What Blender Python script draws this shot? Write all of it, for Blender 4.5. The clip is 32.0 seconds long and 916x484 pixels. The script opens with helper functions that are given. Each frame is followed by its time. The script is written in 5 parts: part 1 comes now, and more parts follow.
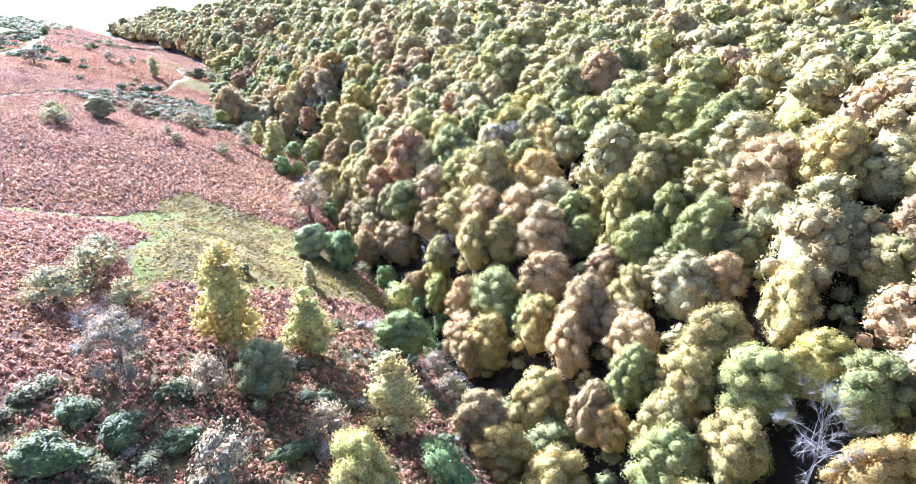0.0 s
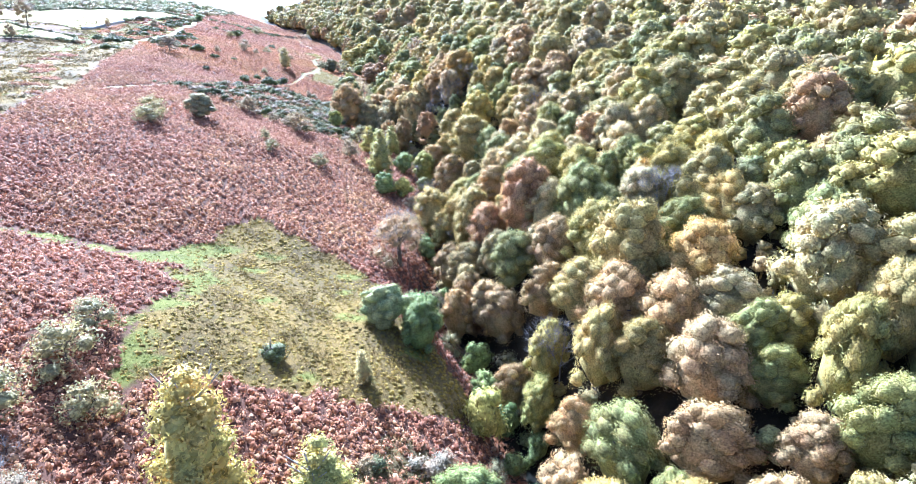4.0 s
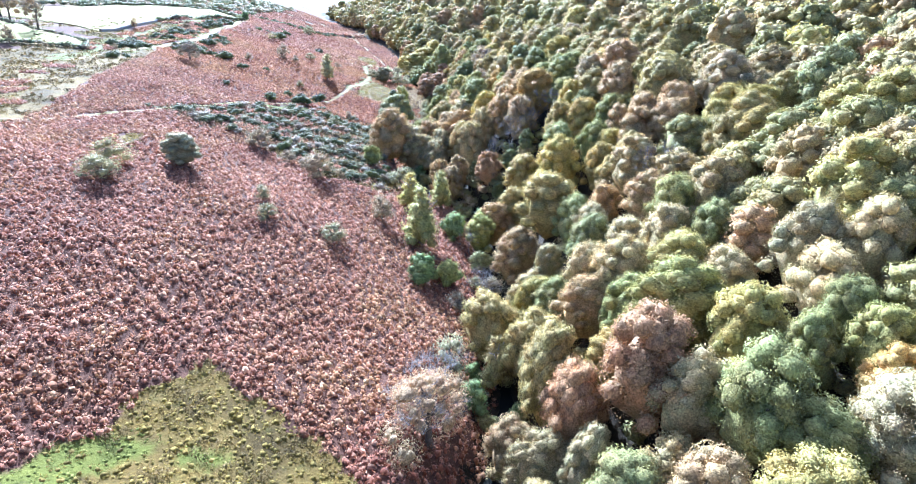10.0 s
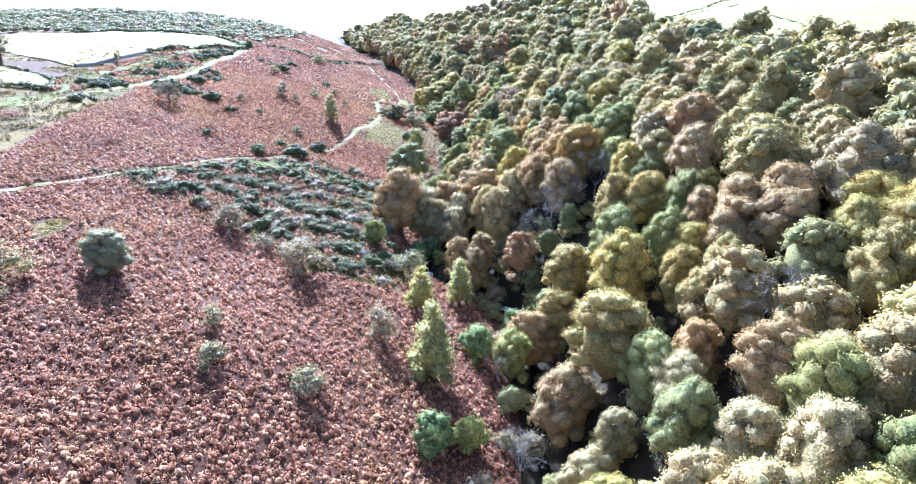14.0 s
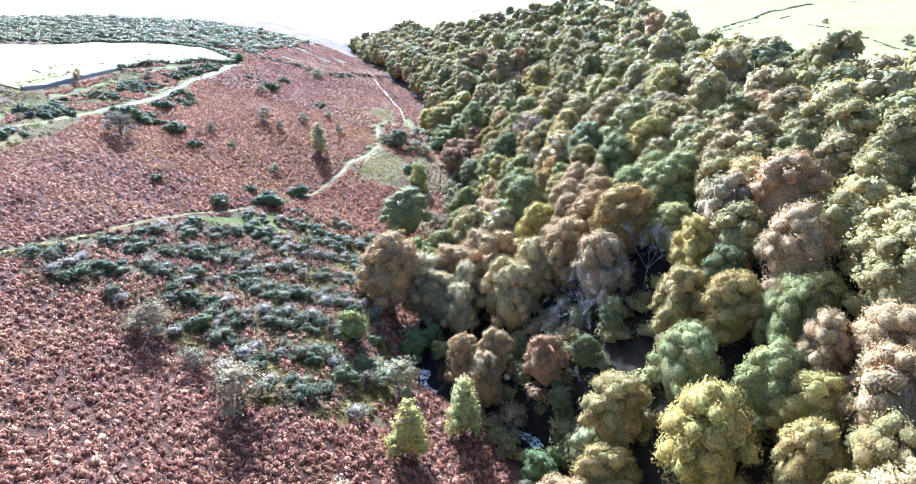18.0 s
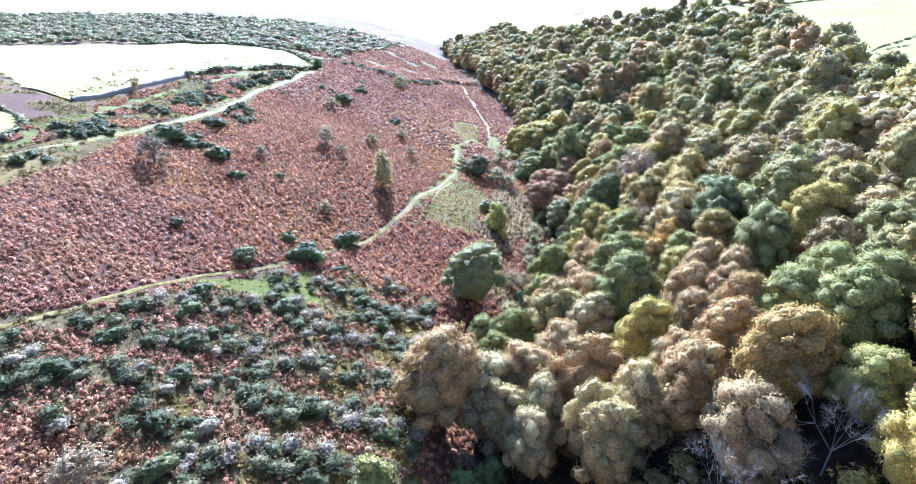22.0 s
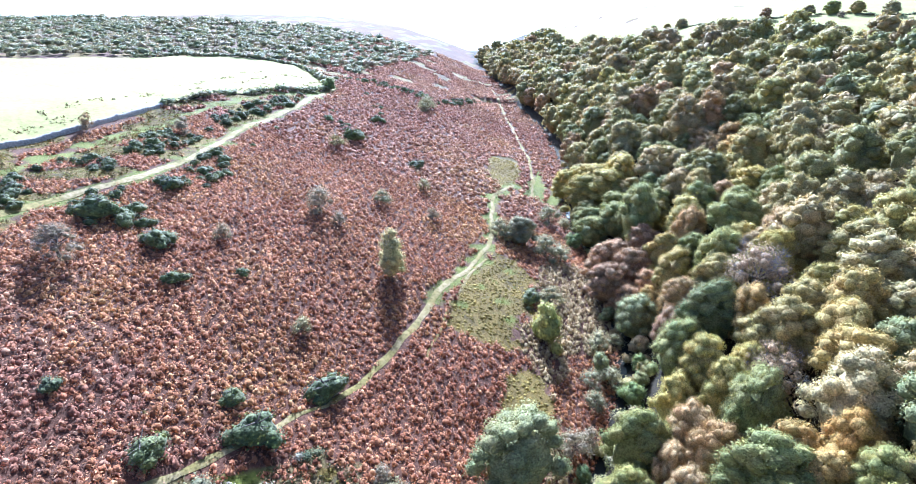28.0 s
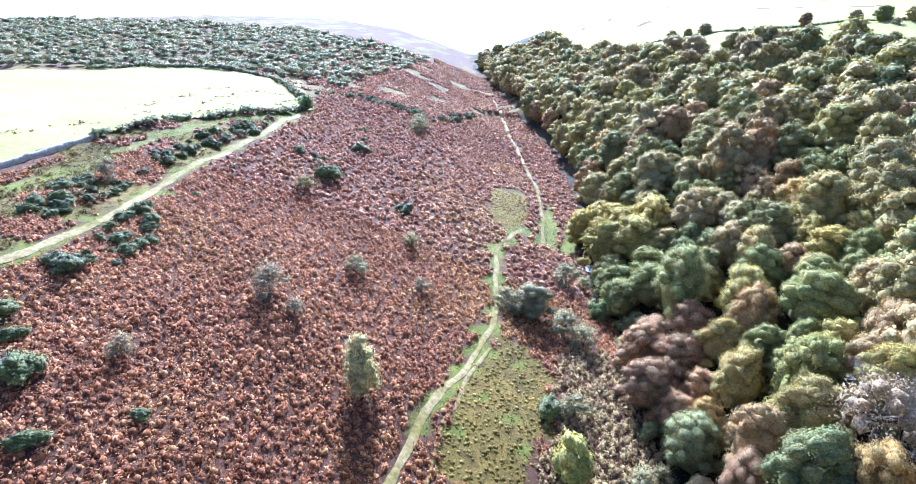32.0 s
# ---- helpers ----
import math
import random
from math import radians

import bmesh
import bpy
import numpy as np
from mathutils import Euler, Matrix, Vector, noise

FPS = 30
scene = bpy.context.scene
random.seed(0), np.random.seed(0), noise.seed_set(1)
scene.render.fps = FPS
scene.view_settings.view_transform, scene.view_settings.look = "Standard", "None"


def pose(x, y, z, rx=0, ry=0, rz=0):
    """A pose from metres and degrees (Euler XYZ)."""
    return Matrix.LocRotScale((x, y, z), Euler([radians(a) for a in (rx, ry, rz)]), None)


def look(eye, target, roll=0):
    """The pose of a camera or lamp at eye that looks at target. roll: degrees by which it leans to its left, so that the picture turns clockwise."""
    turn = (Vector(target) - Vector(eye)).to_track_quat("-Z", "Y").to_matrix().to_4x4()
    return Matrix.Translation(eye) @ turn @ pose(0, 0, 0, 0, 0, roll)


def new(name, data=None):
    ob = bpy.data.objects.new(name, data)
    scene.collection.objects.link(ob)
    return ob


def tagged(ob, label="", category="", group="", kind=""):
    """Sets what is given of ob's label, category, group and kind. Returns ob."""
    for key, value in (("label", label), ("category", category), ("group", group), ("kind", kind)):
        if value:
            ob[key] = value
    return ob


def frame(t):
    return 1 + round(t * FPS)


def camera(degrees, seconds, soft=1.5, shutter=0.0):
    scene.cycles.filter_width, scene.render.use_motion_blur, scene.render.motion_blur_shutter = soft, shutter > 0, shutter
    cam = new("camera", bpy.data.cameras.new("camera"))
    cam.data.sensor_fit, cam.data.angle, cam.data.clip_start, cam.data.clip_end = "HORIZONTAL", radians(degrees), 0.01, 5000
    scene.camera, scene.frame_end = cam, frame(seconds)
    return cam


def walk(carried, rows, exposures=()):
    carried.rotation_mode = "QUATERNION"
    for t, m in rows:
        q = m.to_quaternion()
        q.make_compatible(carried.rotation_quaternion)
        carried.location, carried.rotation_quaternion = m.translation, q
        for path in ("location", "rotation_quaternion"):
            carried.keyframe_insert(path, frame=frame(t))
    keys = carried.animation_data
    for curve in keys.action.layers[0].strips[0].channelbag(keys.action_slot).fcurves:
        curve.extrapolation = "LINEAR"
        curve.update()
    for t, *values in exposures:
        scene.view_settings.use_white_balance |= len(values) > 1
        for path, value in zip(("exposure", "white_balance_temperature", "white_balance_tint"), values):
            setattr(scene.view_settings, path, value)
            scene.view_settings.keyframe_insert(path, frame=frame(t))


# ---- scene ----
# ---- camera: a drone gliding up the valley ----
cam = camera(75.0, 32.0, soft=0.9)
PATH = [
    (0, -0.02, 0.04, 60.04, -0.59, -25.41),
    (0.5, 0.37, 3.82, 59.85, 0.51, -25.48),
    (1, 0.74, 7.61, 59.65, 1.79, -25.54),
    (1.5, 1.05, 11.42, 59.42, 3.41, -25.60),
    (2, 1.25, 15.29, 59.18, 5.08, -25.67),
    (2.5, 1.30, 19.18, 58.96, 6.64, -25.74),
    (3, 1.25, 23.03, 58.76, 8.75, -25.84),
    (3.5, 1.03, 26.85, 58.61, 11.25, -25.98),
    (5.5, -0.87, 41.86, 58.13, 16.20, -26.32),
    (6, -1.60, 45.51, 58.03, 17.00, -26.40),
    (6.5, -2.48, 49.11, 57.91, 17.54, -26.46),
    (7, -3.47, 52.71, 57.79, 17.96, -26.50),
    (7.5, -4.53, 56.26, 57.67, 18.32, -26.50),
    (8, -5.70, 59.82, 57.59, 18.60, -26.52),
    (8.5, -7.00, 63.41, 57.54, 18.82, -26.56),
    (9, -8.38, 67.10, 57.51, 19.08, -26.58),
    (9.5, -9.80, 70.85, 57.54, 19.33, -26.61),
    (10, -11.27, 74.58, 57.61, 19.61, -26.64),
    (10.5, -12.79, 78.32, 57.72, 19.82, -26.42),
    (11, -14.33, 82.05, 57.87, 20.05, -26.53),
    (11.5, -15.88, 85.82, 58.04, 20.29, -26.61),
    (12, -17.42, 89.63, 58.21, 20.52, -26.70),
    (12.5, -18.98, 93.47, 58.38, 20.75, -26.78),
    (13, -20.52, 97.29, 58.53, 21.00, -26.84),
    (13.5, -21.99, 101.03, 58.65, 21.21, -26.87),
    (13.6, -22.28, 101.77, 58.67, 21.25, -26.88),
    (13.8, -22.84, 103.24, 58.70, 21.32, -25.08),
    (14, -23.40, 104.71, 58.73, 21.39, -25.07),
    (14.5, -24.73, 108.36, 58.81, 21.59, -25.04),
    (16.5, -29.76, 122.86, 59.11, 22.33, -24.85),
    (17, -31.02, 126.40, 59.19, 22.49, -24.83),
    (17.5, -32.30, 129.92, 59.27, 22.61, -24.79),
    (18, -33.62, 133.44, 59.35, 22.72, -24.79),
    (18.5, -35.00, 136.96, 59.45, 22.80, -24.83),
    (19, -36.42, 140.45, 59.53, 22.86, -24.88),
    (19.5, -37.85, 143.89, 59.57, 22.92, -24.87),
    (20, -39.24, 147.29, 59.61, 23.01, -24.85),
    (20.5, -40.56, 150.64, 59.67, 24.14, -24.88),
    (21, -41.85, 153.98, 59.74, 27.34, -24.93),
    (21.5, -43.16, 157.31, 59.79, 30.09, -24.96),
    (22, -44.60, 160.61, 59.82, 31.79, -24.97),
    (22.5, -46.19, 163.80, 59.85, 32.40, -24.93),
    (23, -47.87, 166.86, 59.87, 32.80, -24.92),
    (23.5, -49.59, 169.80, 59.92, 33.12, -24.90),
    (24, -51.36, 172.62, 59.99, 33.40, -24.91),
    (24.5, -53.20, 175.39, 60.07, 33.64, -24.90),
    (25, -55.09, 178.14, 60.15, 33.81, -24.88),
    (25.5, -57.01, 180.89, 60.27, 33.96, -24.95),
    (27.5, -65.11, 192.25, 61.02, 34.85, -25.12),
    (28, -67.31, 195.06, 61.19, 35.02, -25.17),
    (28.5, -69.61, 197.85, 61.32, 35.13, -25.24),
    (29, -71.92, 200.67, 61.41, 35.22, -25.29),
    (29.5, -74.15, 203.52, 61.51, 35.30, -25.33),
    (30, -76.25, 206.41, 61.61, 35.32, -25.38),
    (30.5, -78.22, 209.43, 61.70, 35.30, -25.41),
    (31, -80.06, 212.60, 61.76, 35.30, -25.45),
    (31.5, -81.79, 215.90, 61.79, 35.25, -25.44),
    (32, -83.44, 219.27, 61.81, 34.99, -25.45),
]
EXPOSURES = [(0.0, 3.0, 4780, 11.5), (6.0, 2.74, 4600, 10), (13.0, 2.63, 4540, 9.5), (18.0, 2.4, 4540, 9.5), (24.0, 2.4, 4540, 9.5), (32.0, 2.3, 4540, 9.5)]
walk(cam, [(t, pose(x, y, z, 90 + pitch, 0, yaw)) for t, x, y, z, yaw, pitch in PATH], EXPOSURES)

# ---- daylight: low autumn sun ahead, thin bright sky ----
SUN_YAW, SUN_HEIGHT = 39.0, 29.0
world = bpy.data.worlds.new("sky")
scene.world = world
world.use_nodes = True
sky = world.node_tree.nodes.new("ShaderNodeTexSky")
sky.sky_type, sky.sun_disc = "NISHITA", False
sky.sun_elevation, sky.sun_rotation = radians(SUN_HEIGHT), radians(-SUN_YAW)
sky.air_density, sky.dust_density = 0.8, 5.0
world.node_tree.links.new(sky.outputs[0], world.node_tree.nodes["Background"].inputs[0])
world.node_tree.nodes["Background"].inputs[1].default_value = 0.07
sun = new("sun", bpy.data.lights.new("sun", "SUN"))
sun.data.energy, sun.data.angle, sun.data.color = 4.7, radians(1.6), (1.0, 0.95, 0.88)
sun.matrix_world = look((0, 0, 300), (300 * math.sin(radians(SUN_YAW)), -300 * math.cos(radians(SUN_YAW)), 300 - 300 * math.tan(radians(SUN_HEIGHT))))

# bright haze far beyond the last slopes, drawn as a wall that glows by itself
HAZE_GLOW = bpy.data.materials.new("haze")
HAZE_GLOW.use_nodes = True
HAZE_GLOW.node_tree.nodes.clear()
glow = HAZE_GLOW.node_tree.nodes.new("ShaderNodeEmission")
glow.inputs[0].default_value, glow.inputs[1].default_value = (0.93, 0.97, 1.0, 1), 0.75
HAZE_GLOW.node_tree.links.new(glow.outputs[0], HAZE_GLOW.node_tree.nodes.new("ShaderNodeOutputMaterial").inputs[0])
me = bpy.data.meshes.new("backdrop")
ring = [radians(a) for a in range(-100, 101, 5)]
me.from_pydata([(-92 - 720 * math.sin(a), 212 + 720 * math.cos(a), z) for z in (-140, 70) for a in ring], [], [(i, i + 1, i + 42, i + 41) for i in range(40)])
me.materials.append(HAZE_GLOW)
tagged(new("backdrop", me), "white wall glowing by itself, standing in for distant haze", "backdrop", kind="structure")

# ---- the lie of the land ----
# s runs up the valley, u across it to the right; both in metres
AX, AY = -0.3998, 0.9166


def to_us(x, y):
    return x * AY - y * AX, x * AX + y * AY


def to_xy(u, s):
    return u * AY + s * AX, -u * AX + s * AY


# the stream's bends, and the smoother line of the valley floor
BEND_S = [-400, -60, 40, 71, 94, 109, 117, 127, 158, 178, 196, 207, 225, 242, 275, 307, 340, 356, 372, 400, 430, 458, 482, 600, 900]
BEND_U = [60, 26, 30, 31, 31, 27, 25, 29, 33, 35, 34, 19, 18, 17, 26, 29, 18, 15.5, 17, 12, 6, -3, -12, -50, -120]
LINE_S = [-400, -60, 70, 110, 160, 200, 240, 300, 350, 460, 600, 900]
LINE_U = [60, 27, 30, 28, 32, 30, 25, 24, 14, -15, -50, -120]
# cross-sections of the two flanks at stations up the valley: heights at these distances from the valley line
STATIONS = [-100, 88, 112, 160, 200, 265, 340, 460, 560, 900]
LEFT_D = [0, 6, 14, 25, 36, 50, 65, 85, 110, 170, 400]
LEFT_Z = [
    [4, 8, 12, 16, 20, 25, 28, 30, 31, 32, 33],
    [4, 8, 13.5, 16.5, 21.5, 26, 28.5, 30, 31, 32, 33],
    [4, 8, 11, 14.5, 18, 22.5, 26.5, 30, 31.5, 32.5, 33],
    [3.5, 5.5, 9, 14, 18.5, 23.5, 27, 30.5, 32, 33, 33],
    [3, 5, 8, 13, 16, 21, 25, 29, 31, 32, 33],
    [3, 4, 6, 10.5, 14.5, 20, 24.5, 28.5, 30, 31, 32],
    [5, 6, 7.5, 11, 15, 20, 24, 28, 29, 30, 31],
    [3, 4, 6, 10, 14, 18, 22, 25, 27, 29, 30],
    [1, 3, 6, 10, 13, 17, 20, 23, 26, 28, 29],
    [-2, 0, 3, 7, 11, 15, 19, 22, 25, 28, 28],
]
RIGHT_D = [0, 5, 12, 20, 30, 45, 65, 90, 130, 250, 600]
RIGHT_Z = [
    [4, 8, 13, 18, 24, 31, 38, 43, 45, 47, 50],
    [4, 8, 13, 18, 24, 31, 38, 43, 45, 47, 50],
    [4, 8, 13, 18, 24, 31, 38, 43, 45, 47, 50],
    [3, 7, 12, 17, 23, 30, 37, 41, 43, 45, 48],
    [3, 7, 13, 18, 24, 31, 37, 41, 42, 44, 47],
    [3, 5, 10, 15, 21, 28, 35, 39, 41, 43, 46],
    [5, 5.5, 7.5, 11, 15.5, 22.5, 31, 39, 44, 47, 50],
    [3, 4, 6.5, 10, 14, 21, 30, 41, 47, 50, 53],
    [1, 2, 3, 5, 8, 14, 24, 33, 40, 44, 46],
    [-2, 0, 4, 10, 15, 20, 25, 28, 30, 30, 30],
]


def raw_height(u, s):
    d = u - np.interp(s, LINE_S, LINE_U)
    left = np.stack([np.interp(-d, LEFT_D, row) for row in LEFT_Z])
    right = np.stack([np.interp(d, RIGHT_D, row) for row in RIGHT_Z])
    rows = np.where(d[None] < 0, left, right)
    k = np.clip(np.interp(s, STATIONS, range(len(STATIONS))), 0, len(STATIONS) - 1.001)
    i = k.astype(int)
    f = k - i
    f = f * f * (3 - 2 * f)
    z = np.take_along_axis(rows, i[None], 0)[0] * (1 - f) + np.take_along_axis(rows, i[None] + 1, 0)[0] * f
    return z


def waves(x, y, size, seed):
    """A cheap smooth noise, about -1 to 1."""
    r = np.random.RandomState(seed)
    out = 0
    for _ in range(7):
        a, k, p = r.uniform(0, 6.28), r.uniform(0.6, 1.7) * 6.28 / size, r.uniform(0, 6.28)
        out = out + np.sin((x * np.cos(a) + y * np.sin(a)) * k + p)
    return out / 3.5


LAND_STEP, LAND_U0, LAND_S0 = 2.0, -560.0, -160.0
gu, gs = np.meshgrid(np.arange(LAND_U0, 421, LAND_STEP), np.arange(LAND_S0, 921, LAND_STEP))
LAND = raw_height(gu, gs)
for _ in range(6):  # round the kinks between the sections
    p = np.pad(LAND, 1, "edge")
    LAND = (p[:-2, 1:-1] + p[2:, 1:-1] + p[1:-1, :-2] + p[1:-1, 2:] + 2 * LAND) / 6
LAND += 0.45 * waves(gu, gs, 22, 3) + 0.15 * waves(gu, gs, 7, 4)
LAND += 3.6 * np.clip((-76 - gu) / 24, 0, 1) * np.interp(gs, [232, 256, 320, 365], [0, 1, 1, 0])  # the hill shoulder under the near pasture
fall = np.clip((np.hypot(gu * 0.9, gs - 231) - 430) / 160, 0, 1)  # beyond the last rise the land drops away
LAND -= 130 * fall * fall * (3 - 2 * fall)
bend = np.interp(gs, BEND_S, BEND_U)
flat = np.interp(gs, [340, 351, 400, 458, 480], [99, 12, 2, -15, -24])  # the floor is wide beyond the second clearing
bed = np.maximum(np.maximum(np.minimum(flat, bend) - gu, gu - bend), 0)
LAND = np.where(bed < 9, LAND + (np.minimum(LAND, 2.2) - LAND) * np.clip((9 - bed) / 7, 0, 1) ** 1.5 * (gs < 480), LAND)


def land(u, s):
    """Height of the ground at (u, s); arrays welcome."""
    a = np.clip((np.asarray(u, float) - LAND_U0) / LAND_STEP, 0, LAND.shape[1] - 1.001)
    b = np.clip((np.asarray(s, float) - LAND_S0) / LAND_STEP, 0, LAND.shape[0] - 1.001)
    i, j = a.astype(int), b.astype(int)
    f, g = a - i, b - j
    return (LAND[j, i] * (1 - f) + LAND[j, i + 1] * f) * (1 - g) + (LAND[j + 1, i] * (1 - f) + LAND[j + 1, i + 1] * f) * g


# -- end of land --
# ---- materials ----
def material(name):
    m = bpy.data.materials.new(name)
    m.use_nodes = True
    t = m.node_tree
    t.nodes.clear()
    return m, t


def node(t, kind, **values):
    n = t.nodes.new(kind)
    for key, value in values.items():
        if key in n.inputs:
            n.inputs[key].default_value = value
    return n


def ramp(t, source, stops):
    r = t.nodes.new("ShaderNodeValToRGB")
    while len(r.color_ramp.elements) < len(stops):
        r.color_ramp.elements.new(0.5)
    for e, (at, c) in zip(r.color_ramp.elements, stops):
        e.position, e.color = at, (*c, 1)
    t.links.new(source, r.inputs[0])
    return r.outputs[0]


def blend(t, a, b, factor, how="MIX"):
    n = t.nodes.new("ShaderNodeMix")
    n.data_type, n.blend_type = "RGBA", how
    for slot, v in ((6, a), (7, b), (0, factor)):
        if isinstance(v, (int, float)):
            n.inputs[slot].default_value = v
        elif isinstance(v, tuple):
            n.inputs[slot].default_value = (*v, 1)
        else:
            t.links.new(v, n.inputs[slot])
    return n.outputs[2]


def noise_at(t, scale, detail=3.0, rough=0.6, space="Object"):
    c = t.nodes.new("ShaderNodeTexCoord")
    n = node(t, "ShaderNodeTexNoise", Scale=scale, Detail=detail, Roughness=rough)
    t.links.new(c.outputs[space], n.inputs["Vector"])
    return n.outputs["Fac"]


def maths(t, op, a, b=0.0):
    n = t.nodes.new("ShaderNodeMath")
    n.operation = op
    for i, v in enumerate((a, b)):
        if isinstance(v, (int, float)):
            n.inputs[i].default_value = v
        else:
            t.links.new(v, n.inputs[i])
    return n.outputs[0]


def finish(t, colour, rough=0.8, thin=0.0, sheen=0.0, bump=None, depth=0.1, gloss=0.3):
    """A surface: colour, roughness, how much light passes through thin leaves, and a relief."""
    out = t.nodes.new("ShaderNodeOutputMaterial")
    b = node(t, "ShaderNodeBsdfPrincipled", Roughness=rough)
    b.inputs["Specular IOR Level"].default_value = gloss
    b.inputs["Sheen Weight"].default_value = sheen
    b.inputs["Sheen Roughness"].default_value = 0.5
    t.links.new(colour, b.inputs["Base Color"])
    if bump is not None:
        k = node(t, "ShaderNodeBump", Strength=0.6, Distance=depth)
        t.links.new(bump, k.inputs["Height"])
        t.links.new(k.outputs[0], b.inputs["Normal"])
    last = b.outputs[0]
    if thin:
        tr = t.nodes.new("ShaderNodeBsdfTranslucent")
        warm = blend(t, colour, (0.88, 0.86, 0.68), 1.0, "MULTIPLY")
        t.links.new(warm, tr.inputs[0])
        mix = node(t, "ShaderNodeMixShader", Fac=thin)
        t.links.new(last, mix.inputs[1])
        t.links.new(tr.outputs[0], mix.inputs[2])
        last = mix.outputs[0]
    t.links.new(last, out.inputs[0])


def leaves(name, base, spread=0.2, thin=0.3, shared=False, rough=0.65, sheen=0.05, grain=8.0):
    """Foliage: a base colour that shifts from tree to tree and from leaf clump to leaf clump."""
    m, t = material(name)
    island = t.nodes.new("ShaderNodeNewGeometry").outputs["Random Per Island"]
    if shared:
        a = t.nodes.new("ShaderNodeAttribute")
        a.attribute_name = "tint"
        c = a.outputs["Color"]
    else:
        dark = tuple(v * (1 - spread) for v in base)
        warm = (min(1, base[0] * 1.12), base[1] * 1.05, base[2] * 0.92)
        c = ramp(t, t.nodes.new("ShaderNodeObjectInfo").outputs["Random"], [(0.0, dark), (0.5, base), (1.0, warm)])
    lo = blend(t, c, (0.8, 0.8, 0.82), 1.0, "MULTIPLY")
    hi = blend(t, c, (1.12, 1.11, 1.06), 1.0, "MULTIPLY")
    c = blend(t, lo, hi, island)
    c, relief = leaf_grain(t, c, grain)
    n = noise_at(t, 0.5, 2.0)
    c = blend(t, c, ramp(t, n, [(0.35, (0.9, 1.0, 0.96)), (0.65, (1.1, 1.0, 0.9))]), 1.0, "MULTIPLY")
    finish(t, c, rough, thin, sheen, relief, 0.12, 0.1)
    return m


def leaf_grain(t, c, scale, lo=0.5, hi=1.5):
    """Breaks a colour into leaf-sized flecks; gives the colour and a relief."""
    co = t.nodes.new("ShaderNodeTexCoord")
    v = node(t, "ShaderNodeTexVoronoi", Scale=scale, Randomness=1.0)
    t.links.new(co.outputs["Object"], v.inputs["Vector"])
    s = t.nodes.new("ShaderNodeSeparateColor")
    t.links.new(v.outputs["Color"], s.inputs[0])
    fleck = maths(t, "ADD", maths(t, "MULTIPLY", s.outputs[0], 0.65), maths(t, "MULTIPLY", noise_at(t, scale * 0.25, 3.0, 0.6), 0.6))
    c = blend(t, c, ramp(t, fleck, [(0.2, (lo, lo, lo)), (0.95, (hi, hi, hi))]), 1.0, "MULTIPLY")
    return c, maths(t, "ADD", s.outputs[1], maths(t, "MULTIPLY", v.outputs["Distance"], -1.0))


def simple(name, lo, hi, scale, rough=0.85, depth=0.03, gloss=0.2):
    m, t = material(name)
    n = noise_at(t, scale, 6.0, 0.65)
    big = noise_at(t, scale * 0.11, 3.0)
    c = blend(t, ramp(t, n, [(0.3, lo), (0.7, hi)]), (0.6, 0.6, 0.6), maths(t, "MULTIPLY", big, 0.35), "MULTIPLY")
    finish(t, c, rough, bump=n, depth=depth, gloss=gloss)
    return m


BARK = simple("bark", (0.05, 0.04, 0.032), (0.16, 0.13, 0.11), 6.0)
PALE_BARK = simple("pale_bark", (0.22, 0.2, 0.19), (0.45, 0.42, 0.41), 5.0)
GREY_BARK = simple("grey_bark", (0.12, 0.11, 0.11), (0.3, 0.28, 0.27), 5.0)
STONE = simple("dry_stone", (0.16, 0.155, 0.14), (0.42, 0.4, 0.36), 2.5, depth=0.08)

# the ground: litter under bracken, grass, heath, woodland floor and pasture, by four masks on the sheet
GROUND, t = material("ground")


def mask(t, name):
    a = t.nodes.new("ShaderNodeAttribute")
    a.attribute_name = name
    return a.outputs["Fac"]


fine, mid, wide = noise_at(t, 3.0, 6.0, 0.7), noise_at(t, 0.6, 5.0, 0.65), noise_at(t, 0.06, 4.0)
# red-brown litter, darkened to paint in the shade between bracken plants
litter = ramp(t, fine, [(0.25, (0.03, 0.014, 0.009)), (0.5, (0.08, 0.038, 0.024)), (0.75, (0.135, 0.072, 0.045))])
grass = blend(t, ramp(t, mid, [(0.3, (0.06, 0.045, 0.014)), (0.5, (0.135, 0.097, 0.028)), (0.7, (0.1, 0.084, 0.023))]), ramp(t, fine, [(0.2, (0.5, 0.5, 0.5)), (0.75, (1.3, 1.25, 1.1))]), 0.9, "MULTIPLY")
grass = blend(t, grass, ramp(t, noise_at(t, 0.13, 3.0, 0.6), [(0.38, (0.62, 0.6, 0.56)), (0.5, (1.0, 0.98, 0.9)), (0.62, (1.16, 1.12, 0.9))]), 1.0, "MULTIPLY")
lawn = blend(t, ramp(t, mid, [(0.25, (0.082, 0.092, 0.015)), (0.75, (0.145, 0.15, 0.028))]), ramp(t, fine, [(0.2, (0.65, 0.65, 0.6)), (0.8, (1.2, 1.2, 1.1))]), 0.8, "MULTIPLY")
heath = ramp(t, mid, [(0.2, (0.04, 0.036, 0.016)), (0.5, (0.09, 0.068, 0.03)), (0.8, (0.15, 0.12, 0.045))])
# woodland floor near black: the trees' shade is mixed into its brown
shaded_floor = ramp(t, mid, [(0.25, (0.01, 0.009, 0.006)), (0.75, (0.038, 0.028, 0.017))])


